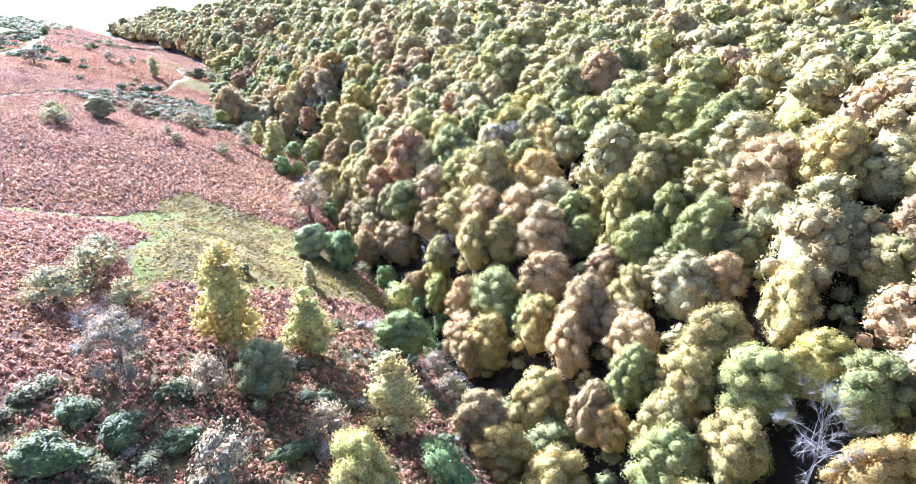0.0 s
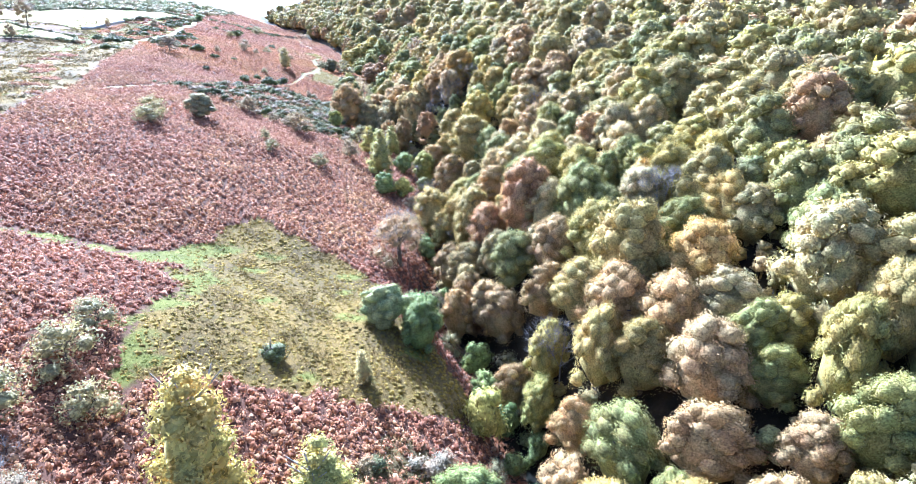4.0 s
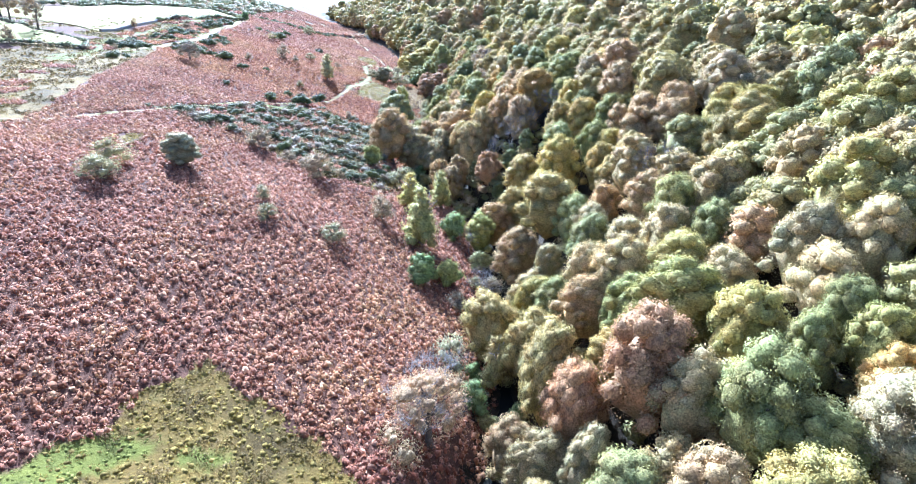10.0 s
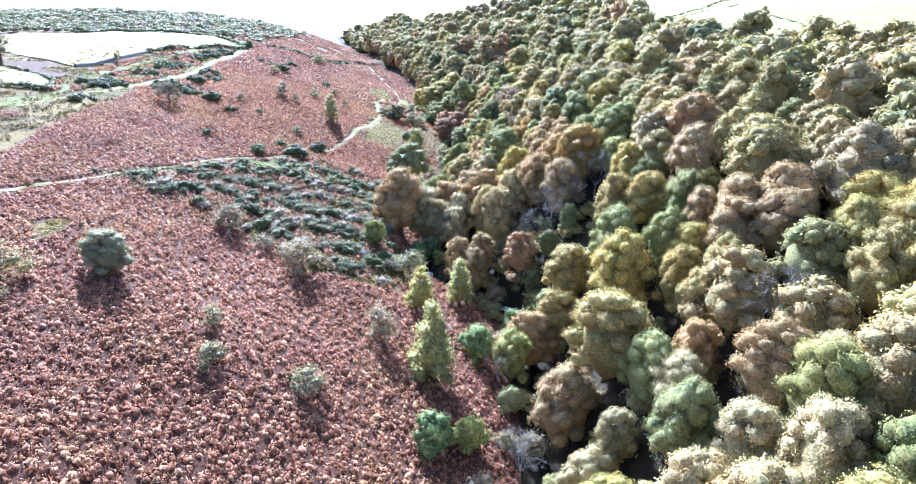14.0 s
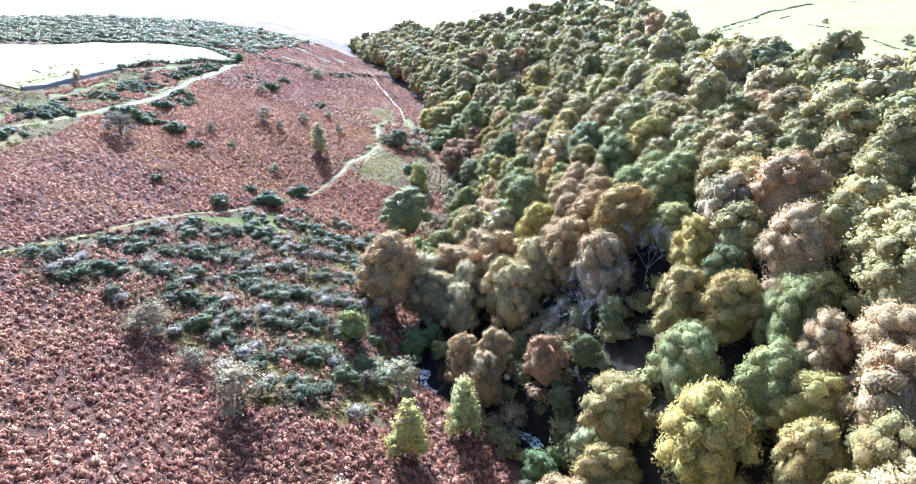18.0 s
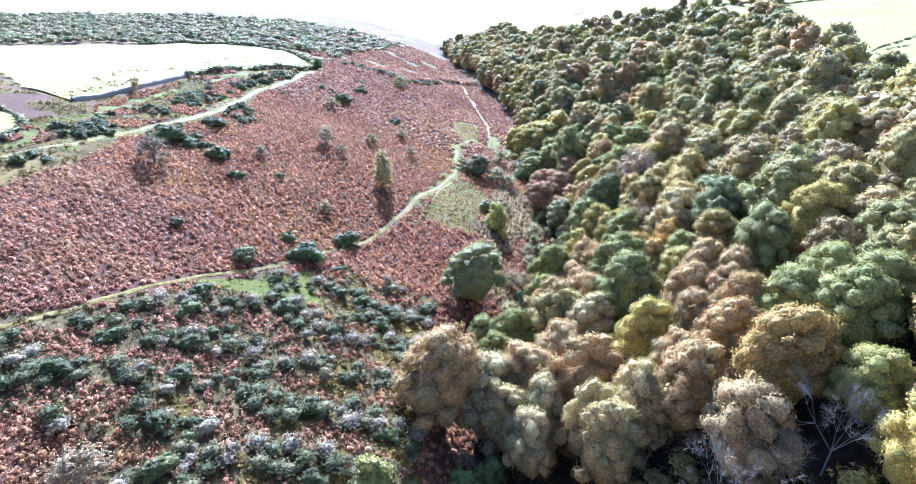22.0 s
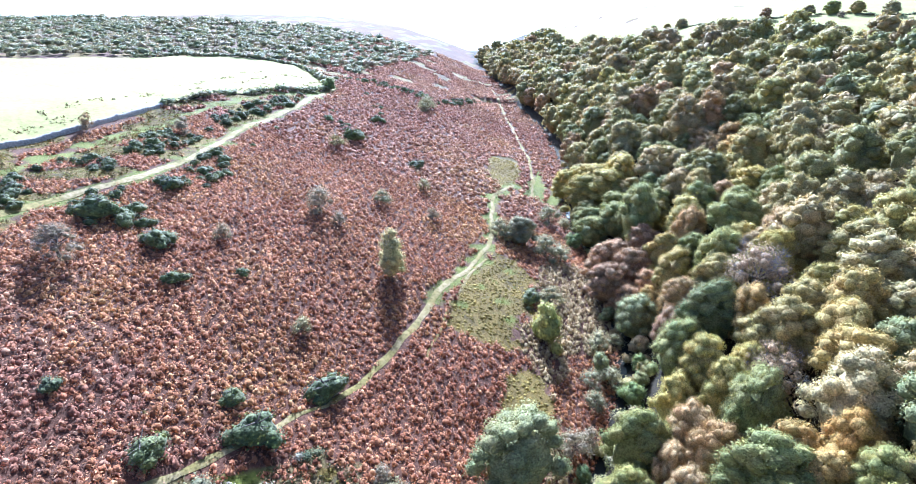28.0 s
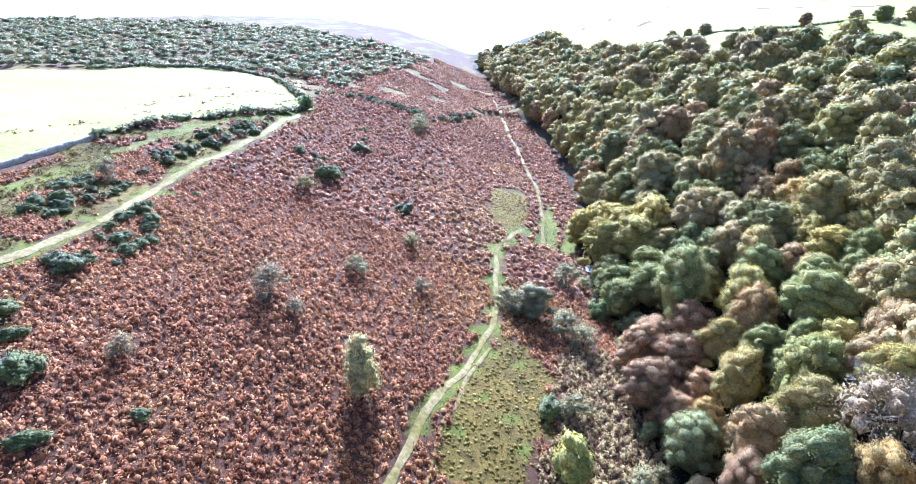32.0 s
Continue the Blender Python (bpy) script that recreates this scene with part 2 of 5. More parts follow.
def edged(t, name, jag, soft=0.1):
    rag = maths(t, "MULTIPLY", maths(t, "SUBTRACT", mid, 0.5), jag)
    return ramp(t, maths(t, "ADD", mask(t, name), rag), [(0.5 - soft, (0, 0, 0)), (0.5 + soft, (1, 1, 1))])


c = blend(t, litter, heath, edged(t, "heath", 0.9))
c = blend(t, c, shaded_floor, edged(t, "wood", 0.6))
c = blend(t, c, grass, edged(t, "grass", 1.2))
c = blend(t, c, lawn, edged(t, "lawn", 1.6, 0.3))
c = blend(t, c, ramp(t, wide, [(0.3, (0.75, 0.75, 0.75)), (0.7, (1.2, 1.15, 1.1))]), 0.8, "MULTIPLY")
finish(t, c, 0.95, sheen=0.06, bump=fine, depth=0.2, gloss=0.08)

def bracken_leaf(name, tone):
    """Dead bracken fronds in red-browns, shifted by a tone."""
    m, t = material(name)
    island = t.nodes.new("ShaderNodeNewGeometry").outputs["Random Per Island"]
    patch = noise_at(t, 0.045, 4.0, 0.6)
    c = ramp(t, island, [(0.0, (0.16, 0.062, 0.037)), (0.4, (0.25, 0.106, 0.064)), (0.75, (0.34, 0.165, 0.1)), (1.0, (0.43, 0.255, 0.162))])
    c = blend(t, c, blend(t, c, (1.0, 1.07, 0.9), 1.0, "MULTIPLY"), ramp(t, patch, [(0.5, (0, 0, 0)), (0.6, (1, 1, 1))]))
    c = blend(t, c, ramp(t, noise_at(t, 0.02, 3.0), [(0.35, (0.78, 0.66, 0.64)), (0.5, (1.05, 1.02, 1.0)), (0.65, (1.2, 1.26, 1.14))]), 1.0, "MULTIPLY")
    c = blend(t, c, ramp(t, noise_at(t, 0.9, 3.0, 0.7), [(0.3, (0.7, 0.66, 0.64)), (0.7, (1.25, 1.25, 1.25))]), 1.0, "MULTIPLY")
    c = blend(t, c, tone, 1.0, "MULTIPLY")
    c, relief = leaf_grain(t, c, 6.0, 0.6, 1.35)
    finish(t, c, 0.8, 0.25, 0.16, gloss=0.06)
    return m


BRACKEN = bracken_leaf("bracken", (1.0, 1.0, 1.0))
WARM_BRACKEN = bracken_leaf("warm_bracken", (1.08, 1.02, 0.8))

PALE_BRACKEN, t = material("pale_bracken")
island = t.nodes.new("ShaderNodeNewGeometry").outputs["Random Per Island"]
c = ramp(t, island, [(0.0, (0.22, 0.135, 0.058)), (0.4, (0.31, 0.21, 0.095)), (1.0, (0.41, 0.305, 0.15))])
c, relief = leaf_grain(t, c, 6.0, 0.55, 1.4)
finish(t, c, 0.8, 0.25, 0.2, gloss=0.06)

TUSSOCK, t = material("tussock")
island = t.nodes.new("ShaderNodeNewGeometry").outputs["Random Per Island"]
c = ramp(t, island, [(0.0, (0.23, 0.18, 0.045)), (0.5, (0.29, 0.228, 0.06)), (1.0, (0.355, 0.28, 0.082))])
c = blend(t, c, ramp(t, noise_at(t, 0.16, 4.0, 0.65), [(0.36, (0.5, 0.47, 0.42)), (0.5, (0.85, 0.82, 0.74)), (0.64, (1.05, 0.98, 0.85))]), 1.0, "MULTIPLY")
finish(t, c, 0.8, 0.45, sheen=0.04, gloss=0.1)

RUSH, t = material("rush")
island = t.nodes.new("ShaderNodeNewGeometry").outputs["Random Per Island"]
c = ramp(t, island, [(0.0, (0.09, 0.073, 0.028)), (0.5, (0.18, 0.137, 0.057)), (1.0, (0.31, 0.23, 0.11))])
c = blend(t, c, ramp(t, noise_at(t, 0.16, 4.0, 0.65), [(0.36, (0.5, 0.47, 0.42)), (0.5, (0.85, 0.82, 0.74)), (0.64, (1.05, 0.98, 0.85))]), 1.0, "MULTIPLY")
finish(t, c, 0.8, 0.4, sheen=0.04, gloss=0.1)

SWARD, t = material("sward")
island = t.nodes.new("ShaderNodeNewGeometry").outputs["Random Per Island"]
c = ramp(t, island, [(0.0, (0.09, 0.1, 0.015)), (0.6, (0.15, 0.16, 0.026)), (1.0, (0.22, 0.225, 0.048))])
finish(t, c, 0.8, 0.4, sheen=0.04, gloss=0.1)

WATER, t = material("water")
foam = ramp(t, noise_at(t, 0.9, 6.0, 0.75), [(0.74, (0.012, 0.013, 0.012)), (0.8, (0.7, 0.72, 0.73))])
finish(t, foam, 0.85, bump=noise_at(t, 2.5, 5.0), depth=0.05, gloss=0.0)

FOAM, t = material("white_water")
c = ramp(t, noise_at(t, 2.2, 6.0, 0.7), [(0.44, (0.015, 0.016, 0.016)), (0.54, (0.5, 0.53, 0.55)), (0.7, (0.8, 0.82, 0.83))])
finish(t, c, 0.8, bump=noise_at(t, 3.0, 5.0), depth=0.1, gloss=0.0)

PATH_SOIL, t = material("path")
n, wide = noise_at(t, 1.6, 6.0, 0.7), noise_at(t, 0.12, 4.0)
c = ramp(t, n, [(0.3, (0.11, 0.09, 0.03)), (0.5, (0.22, 0.17, 0.078)), (0.7, (0.33, 0.25, 0.15))])
c = blend(t, c, (0.7, 0.72, 0.42), ramp(t, wide, [(0.42, (0, 0, 0)), (0.55, (1, 1, 1))]), "MULTIPLY")
finish(t, c, 0.9, bump=n, depth=0.06, gloss=0.15)

PASTURE, t = material("pasture")
n, wide = noise_at(t, 0.8, 6.0, 0.7), noise_at(t, 0.03, 4.0)
c = blend(t, ramp(t, n, [(0.3, (0.17, 0.175, 0.065)), (0.7, (0.26, 0.255, 0.105))]), (1.25, 1.15, 1.1), wide, "MULTIPLY")
finish(t, c, 0.95, bump=n, depth=0.05, gloss=0.05)

LEAF = {
    "oak_green": leaves("leaf_green", (0.261, 0.257, 0.099)),
    "oak_olive": leaves("leaf_olive", (0.376, 0.296, 0.119)),
    "oak_brown": leaves("leaf_brown", (0.383, 0.270, 0.146)),
    "oak_pale": leaves("leaf_pale", (0.410, 0.340, 0.195)),
    "oak_lime": leaves("leaf_lime", (0.390, 0.325, 0.109)),
    "oak_amber": leaves("leaf_amber", (0.452, 0.307, 0.117)),
    "oak_teal": leaves("leaf_dark", (0.210, 0.218, 0.102)),
    "oak_russet": leaves("leaf_russet", (0.357, 0.223, 0.136)),
    "birch_gold": leaves("leaf_gold", (0.6, 0.46, 0.15), 0.15, grain=7),
    "birch_lime": leaves("leaf_birch", (0.448, 0.404, 0.156), 0.15, grain=7),
    "birch_pale": leaves("leaf_birch_pale", (0.5, 0.42, 0.205), 0.15, grain=7),
    "willow": leaves("leaf_willow", (0.27, 0.265, 0.13), 0.2, grain=7),
    "willow_green": leaves("leaf_willow_green", (0.320, 0.344, 0.183), 0.15, grain=7),
    "shrub_green": leaves("leaf_shrub", (0.171, 0.212, 0.087), 0.2, grain=6),
    "shrub_lime": leaves("leaf_shrub_lime", (0.33, 0.32, 0.11), 0.2, grain=6),
    "shrub_grey": leaves("leaf_grey", (0.3, 0.27, 0.165), 0.2, grain=7),
    "thorn": leaves("leaf_thorn", (0.31, 0.25, 0.185), 0.2, grain=8),
    "thorn_brown": leaves("leaf_thorn_brown", (0.36, 0.265, 0.18), 0.2, grain=8),
    "gorse": leaves("leaf_gorse", (0.112, 0.128, 0.05), 0.3, 0.3, sheen=0.2, grain=7),
}
WOOD_LEAF = leaves("leaf_wood", (0.1, 0.1, 0.1), shared=True)

HEATHER, t = material("heather")
island = t.nodes.new("ShaderNodeNewGeometry").outputs["Random Per Island"]
c = ramp(t, island, [(0.0, (0.04, 0.038, 0.016)), (0.4, (0.085, 0.07, 0.026)), (0.75, (0.15, 0.1, 0.042)), (1.0, (0.2, 0.11, 0.07))])
finish(t, c, 0.8, 0.35, sheen=0.05, gloss=0.1)

# ---- mesh helpers ----
RNG = np.random.RandomState(7)


def mesh_from(name, verts, tris, mat, attrs=(), smooth=False, normals=None):
    """One mesh from arrays of corners and triangles; normals, where given, soften its shading."""
    verts, tris = np.asarray(verts, np.float32), np.asarray(tris, np.int32)
    me = bpy.data.meshes.new(name)
    n, k = len(tris), tris.shape[1]
    me.vertices.add(len(verts))
    me.vertices.foreach_set("co", verts.ravel())
    me.loops.add(n * k)
    me.loops.foreach_set("vertex_index", tris.ravel())
    me.polygons.add(n)
    me.polygons.foreach_set("loop_start", np.arange(0, n * k, k, dtype=np.int32))
    me.update(calc_edges=True)
    if smooth or normals is not None:
        me.polygons.foreach_set("use_smooth", np.ones(n, bool))
    for key, kind, values in attrs:
        a = me.attributes.new(key, kind, "POINT")
        if kind == "FLOAT":
            a.data.foreach_set("value", np.asarray(values, np.float32).ravel())
        else:
            a.data.foreach_set("color", np.asarray(values, np.float32).ravel())
    if normals is not None:
        me.normals_split_custom_set_from_vertices(np.asarray(normals, np.float32).tolist())
    me.materials.append(mat)
    return me


def unit(v):
    return v / np.maximum(np.linalg.norm(v, axis=-1, keepdims=True), 1e-9)


G = (1 + 5 ** 0.5) / 2
ICO_V = unit(np.array([(-1, G, 0), (1, G, 0), (-1, -G, 0), (1, -G, 0), (0, -1, G), (0, 1, G), (0, -1, -G), (0, 1, -G), (G, 0, -1), (G, 0, 1), (-G, 0, -1), (-G, 0, 1)], float))
ICO_F = np.array([(0, 11, 5), (0, 5, 1), (0, 1, 7), (0, 7, 10), (0, 10, 11), (1, 5, 9), (5, 11, 4), (11, 10, 2), (10, 7, 6), (7, 1, 8),
                  (3, 9, 4), (3, 4, 2), (3, 2, 6), (3, 6, 8), (3, 8, 9), (4, 9, 5), (2, 4, 11), (6, 2, 10), (8, 6, 7), (9, 8, 1)])


def sprays(at, out, size, r, flat=0.5):
    """Small pointed leaf sprays, one at each place, facing roughly outwards."""
    n = len(at)
    nor = unit(out + flat * r.normal(size=(n, 3)))
    rib = unit(np.cross(nor, r.normal(size=(n, 3))))
    side = np.cross(nor, rib)
    w = size * r.uniform(0.65, 1.35, (n, 1))
    v = np.stack([at - rib * w * 0.4 + side * w * 0.42, at - rib * w * 0.4 - side * w * 0.42, at + rib * w * 0.7], 1).reshape(-1, 3)
    return v, np.arange(n * 3).reshape(-1, 3), np.repeat(unit(out + 0.48 * nor), 3, 0)


def join(*pieces):
    """Joins meshes given as corners, faces and, in all or none, shading normals."""
    vs, fs, n = [], [], 0
    for v, f, *_ in pieces:
        vs.append(v)
        fs.append(np.asarray(f) + n)
        n += len(v)
    soft = [np.concatenate([p[2] for p in pieces])] if len(pieces[0]) > 2 else []
    return np.concatenate(vs), np.concatenate(fs), *soft


def ball(level):
    """A unit ball of 20 * 4 ** level triangles."""
    v, f = ICO_V, ICO_F
    for _ in range(level):
        a, b, c = (v[f[:, k]] for k in range(3))
        n = len(f)
        v = unit(np.concatenate([a, b, c, a + b, b + c, c + a]))
        i = np.arange(n)
        f = np.concatenate([np.stack(q, 1) for q in ((i, i + 3 * n, i + 5 * n), (i + n, i + 4 * n, i + 3 * n), (i + 2 * n, i + 5 * n, i + 4 * n), (i + 3 * n, i + 4 * n, i + 5 * n))])
        _, first, back = np.unique(v.round(5), axis=0, return_index=True, return_inverse=True)
        v, f = v[first], back.reshape(-1)[f]
    return v, f


BALLS = [ball(k) for k in range(4)]


def lobed_crown(r, wide, tall, lift, knobs, count, size, taper=0.0, level=2, bump=0.42, fluff=0.13, core=0.84):
    """A domed crown: billows of leaf sprays round a dark heart. Radius, height, foot of the crown above ground."""
    k = (np.arange(knobs) + 0.5) / knobs
    a = np.arange(knobs) * 2.39996 + r.uniform(-0.5, 0.5, knobs)
    h = np.clip(1 - 1.6 * k + r.uniform(-0.12, 0.12, knobs), -0.8, 0.98)
    dirs = np.stack([np.cos(a) * np.sqrt(1 - h * h), np.sin(a) * np.sqrt(1 - h * h), h], 1)
    span = 1.75 / np.sqrt(knobs) * r.uniform(0.75, 1.4, knobs)
    high = r.uniform(0.5, 1.1, knobs)
    big = unit(np.stack([np.cos(np.arange(5) * 1.2566 + r.uniform(-0.4, 0.4, 5)), np.sin(np.arange(5) * 1.2566 + r.uniform(-0.4, 0.4, 5)), r.uniform(-0.4, 0.9, 5)], 1))
    lump = r.uniform(0.5, 1.2, 5)

    def shape(v):
        gap = np.arccos(np.clip(v @ dirs.T, -1, 1)) / span
        swell = np.max(high * np.sqrt(np.maximum(0, 1 - gap * gap)), axis=1)
        wide_gap = np.arccos(np.clip(v @ big.T, -1, 1)) / 0.95
        swell = 0.55 * swell + 0.5 * np.max(lump * np.sqrt(np.maximum(0, 1 - wide_gap * wide_gap)), axis=1)
        v = v * (1 - bump + bump * swell)[:, None] * (wide, wide, tall * 0.5)
        v[:, 2] += lift + tall * 0.5
        v[:, :2] *= (1 - taper * np.clip((v[:, 2] - lift) / tall, 0, 1))[:, None]
        return v

    f = BALLS[3][1]
    v = shape(BALLS[3][0])
    p, q, w = (v[f[:, i]] for i in range(3))
    n = np.cross(q - p, w - p)
    area = np.linalg.norm(n, axis=1) * np.clip(0.45 + unit(n)[:, 2], 0.1, 1)
    pick = r.choice(len(f), count, p=area / area.sum())
    b = r.dirichlet((1, 1, 1), count)
    at = b[:, :1] * p[pick] + b[:, 1:2] * q[pick] + b[:, 2:] * w[pick]
    out = unit(n[pick])
    at = at + out * wide * fluff * r.uniform(-0.9, 0.35, (count, 1)) + r.normal(size=(count, 3)) * wide * fluff * 0.15
    mid = np.array((0, 0, lift + tall * 0.5))
    return join(((shape(BALLS[level][0]) - mid) * core + mid, BALLS[level][1], BALLS[level][0]), sprays(at, unit(out + (0, 0, 0.2)), size, r, 0.45))


def blob_crown(r, wide, tall, foot, clumps, count, size, peak=0.5, fat=0.44, level=1, fluff=0.1, core=0.86, slim=0.0, flat=0.34, heart=True, knobs=14, knob_span=0.62, wild=1.0):
    """A crown of many leaf clumps: a dome (peak 0.5) or a cone (peak 1) of billows, each with florets and leaf sprays."""
    k = (np.arange(clumps) + 0.4) / clumps
    a = np.arange(clumps) * 2.39996 + r.uniform(-0.6, 0.6, clumps)
    rad = wide * fat * (1 + wild * r.uniform(-0.34, 0.26, clumps)) * (1 - slim * (1 - k))
    reach = (wide - 0.8 * rad) * k ** peak * (1 + wild * r.uniform(-0.26, 0.14, clumps))
    hi, lo = tall - 0.75 * rad, foot + 0.55 * rad
    z = lo + (hi - lo) * np.clip((1 - k) ** peak + wild * r.uniform(-0.18, 0.08, clumps), 0, 1)
    mid = np.stack([np.cos(a) * reach, np.sin(a) * reach, z], 1)
    squash = np.array((1, 1, 0.84))
    knob = unit(r.normal(size=(clumps, knobs, 3)) + (0, 0, 0.25))
    high = r.uniform(0.45, 1.0, (clumps, knobs))

    def radius(i, d):
        gap = np.arccos(np.clip(np.sum(knob[i] * d[:, None], 2), -1, 1)) / knob_span
        return rad[i] * (0.76 + 0.3 * np.max(high[i] * np.sqrt(np.maximum(0, 1 - gap * gap)), axis=1))

    def buried(at, i, depth):
        hid = np.zeros(len(at), bool)
        for j in range(clumps):
            hid |= (i != j) & (np.sum(((at - mid[j]) / squash) ** 2, 1) < (depth * rad[j]) ** 2)
        return hid

    n = count * 4
    i = r.choice(clumps, n, p=rad ** 2 / np.sum(rad ** 2))
    d = unit(r.normal(size=(n, 3)) + (0, 0, 0.35))
    at = mid[i] + d * squash * radius(i, d)[:, None]
    keep = np.nonzero(~buried(at, i, 0.8) & (at[:, 2] > 0.1) & (d[:, 2] > -0.6))[0][:count]
    at, d = at[keep], d[keep]
    m = len(keep)
    out = unit(d + 0.35 * unit(at - (0, 0, foot + 0.35 * (tall - foot))))
    at = at + d * wide * fluff * r.uniform(-0.8, 0.4, (m, 1)) + r.normal(size=(m, 3)) * wide * fluff * 0.12
    bv, bf = BALLS[level]
    cores = []
    for j in range(clumps):
        own = np.full(len(bv), j)
        v = mid[j] + bv * squash * core * radius(own, bv)[:, None]
        hid = buried(v, own, 0.62)
        cores.append((v, bf[~(hid[bf[:, 0]] & hid[bf[:, 1]] & hid[bf[:, 2]])], bv))
    if heart:
        form, foot_ = np.array((wide * 0.72 * (1 - 0.5 * slim), wide * 0.72 * (1 - 0.5 * slim), tall * 0.42)), np.array((0, 0, tall * 0.4))
        cores.append((ICO_V * form * 0.92 + foot_, ICO_F, ICO_V))
        e = unit(r.normal(size=(count // 6, 3)) * (1, 1, 0.4))
        at = np.concatenate([at, e * form * r.uniform(0.93, 1.12, (len(e), 1)) + foot_])
        out = np.concatenate([out, e])
    return join(*cores, sprays(at, out, size, r, flat))


def limb(p, q, a, b, sides=5):
    """A tapered branch from p to q."""
    p, q = np.asarray(p, float), np.asarray(q, float)
    z = unit(q - p)
    x = unit(np.cross(z, (0.3, 1, 0.2)))
    y = np.cross(z, x)
    t = np.arange(sides) * 6.2832 / sides
    ring = np.cos(t)[:, None] * x + np.sin(t)[:, None] * y
    i = np.arange(sides)
    j = (i + 1) % sides
    return np.concatenate([p + ring * a, q + ring * b]), np.concatenate([np.stack([i, j, j + sides], 1), np.stack([i, j + sides, i + sides], 1)])


def trunk_mesh(r, name, tall, thick, mat, boughs=6, spread=2.6):
    parts, foot = [], np.array([0, 0, -0.8])
    knee = np.array([r.uniform(-0.3, 0.3), r.uniform(-0.3, 0.3), tall * 0.4])
    top = knee + (r.uniform(-0.5, 0.5), r.uniform(-0.5, 0.5), tall * 0.4)
    parts += [limb(foot, foot + (0, 0, 1.2), thick * 1.7, thick, 7), limb(foot + (0, 0, 1.15), knee, thick, thick * 0.75, 7), limb(knee, top, thick * 0.75, thick * 0.3)]
    for k in range(boughs):
        a = k * 6.283 / boughs + r.uniform(-0.4, 0.4)
        b = knee + (top - knee) * r.uniform(0, 0.7)
        parts.append(limb(b, b + (math.cos(a) * spread, math.sin(a) * spread, tall * r.uniform(0.12, 0.3)), thick * 0.45, thick * 0.15))
    return mesh_from(name, *join(*parts), mat)


def bare_boughs(r, wide, tall, mat, twigs, thick=0.16):
    """A leafless tree: a trunk, and boughs that fork three times into thin twigs; one mesh each."""
    stem = mesh_from("trunk", *limb((0, 0, -0.6), (0, 0, tall * 0.3), thick * 1.5, thick, 6), mat)
    boughs = []
    for _ in range(5):
        d = unit(np.array([r.normal() * 0.75, r.normal() * 0.75, 1.0]))
        parts, tips, long, w = [], [(np.array([0, 0, tall * 0.29]), d)], tall * 0.3, thick
        for level in range(4):
            more = []
            for p, d in tips:
                for _ in range((1, 4, 3, twigs)[level]):
                    e = unit(d + r.normal(size=3) * (0.0, 0.55, 0.5, 0.55)[level] + (0, 0, 0.12))
                    e[:2] *= wide / tall * 2
                    q = p + unit(e) * long * r.uniform(0.7, 1.2)
                    parts.append(limb(p, q, w * 0.7, w * 0.3, 3))
                    more.append((q, unit(e)))
            tips, long, w = more, long * 0.72, w * 0.55
        boughs.append(mesh_from("bough", *join(*parts), mat))
    return stem, boughs


def put(name, data, parent=None, m=None):
    ob = new(name, data)
    ob.parent = parent
    if m is not None:
        ob.matrix_basis = m
    return ob


def place(u, s, turn=0.0, size=1.0, tall=1.0, sink=0.15):
    x, y = to_xy(u, s)
    oval = 0.2 * math.sin(turn * 5.1)
    return Matrix.LocRotScale((x, y, float(land(u, s)) - sink), Euler((0.05 * math.sin(turn * 3), 0.05 * math.cos(turn * 7), turn)), (size * (1 + oval), size * (1 - oval), size * tall))


# ---- zones of the ground ----
def inside(u, s, ring):
    """Whether each (u, s) lies in a polygon."""
    hit = np.zeros(np.shape(u), bool)
    for (a, b), (c, d) in zip(ring, ring[1:] + ring[:1]):
        if b != d:
            hit ^= ((b > s) != (d > s)) & (u < (c - a) * (s - b) / (d - b) + a)
    return hit


def near_line(u, s, line):
    """Distance from each (u, s) to a broken line."""
    best = np.full(np.shape(u), 1e9)
    for (a, b), (c, d) in zip(line, line[1:]):
        k = np.clip(((u - a) * (c - a) + (s - b) * (d - b)) / ((c - a) ** 2 + (d - b) ** 2), 0, 1)
        best = np.minimum(best, np.hypot(u - a - k * (c - a), s - b - k * (d - b)))
    return best


MEADOW = [(-12, 112), (-4, 126), (5, 121), (14, 113), (17, 101), (21, 97), (25, 91), (24, 80), (11, 79), (-2, 79), (-9, 77), (-12, 85), (-9, 93), (-11, 103)]
GLADE = [(-1, 281), (9, 281), (11, 296), (11, 306), (6, 312), (1, 308), (-1, 298)]
GLADE_TWO = [(10, 263), (16, 264), (17, 272), (14, 280), (9, 276)]
LAWN = [(4, 349), (9, 356), (9, 366), (5.5, 388), (4, 372)]
LAWN_TWO = [(9.5, 354), (14, 357), (13.5, 372), (11, 378)]
WEST_WAY = [(-75, 116), (-50, 112), (-29, 108), (-17, 105), (-10, 106), (-7, 101), (-9, 93), (-11, 86), (-9, 77)]
FOOTPATH = [(-60, 178), (-46, 193), (-34, 211), (-31, 217), (-26, 229), (-21, 236), (-16, 244), (-12, 253), (-9, 259), (-6.5, 266), (-5, 278), (-3.5, 292), (0, 305), (1, 316), (-1, 330), (-2.5, 342), (1, 356)]
FAR_PATH = [(6.5, 352), (4.5, 376), (1.5, 396), (-4, 416), (-8, 433), (-13, 450), (-18, 472), (-28, 510)]
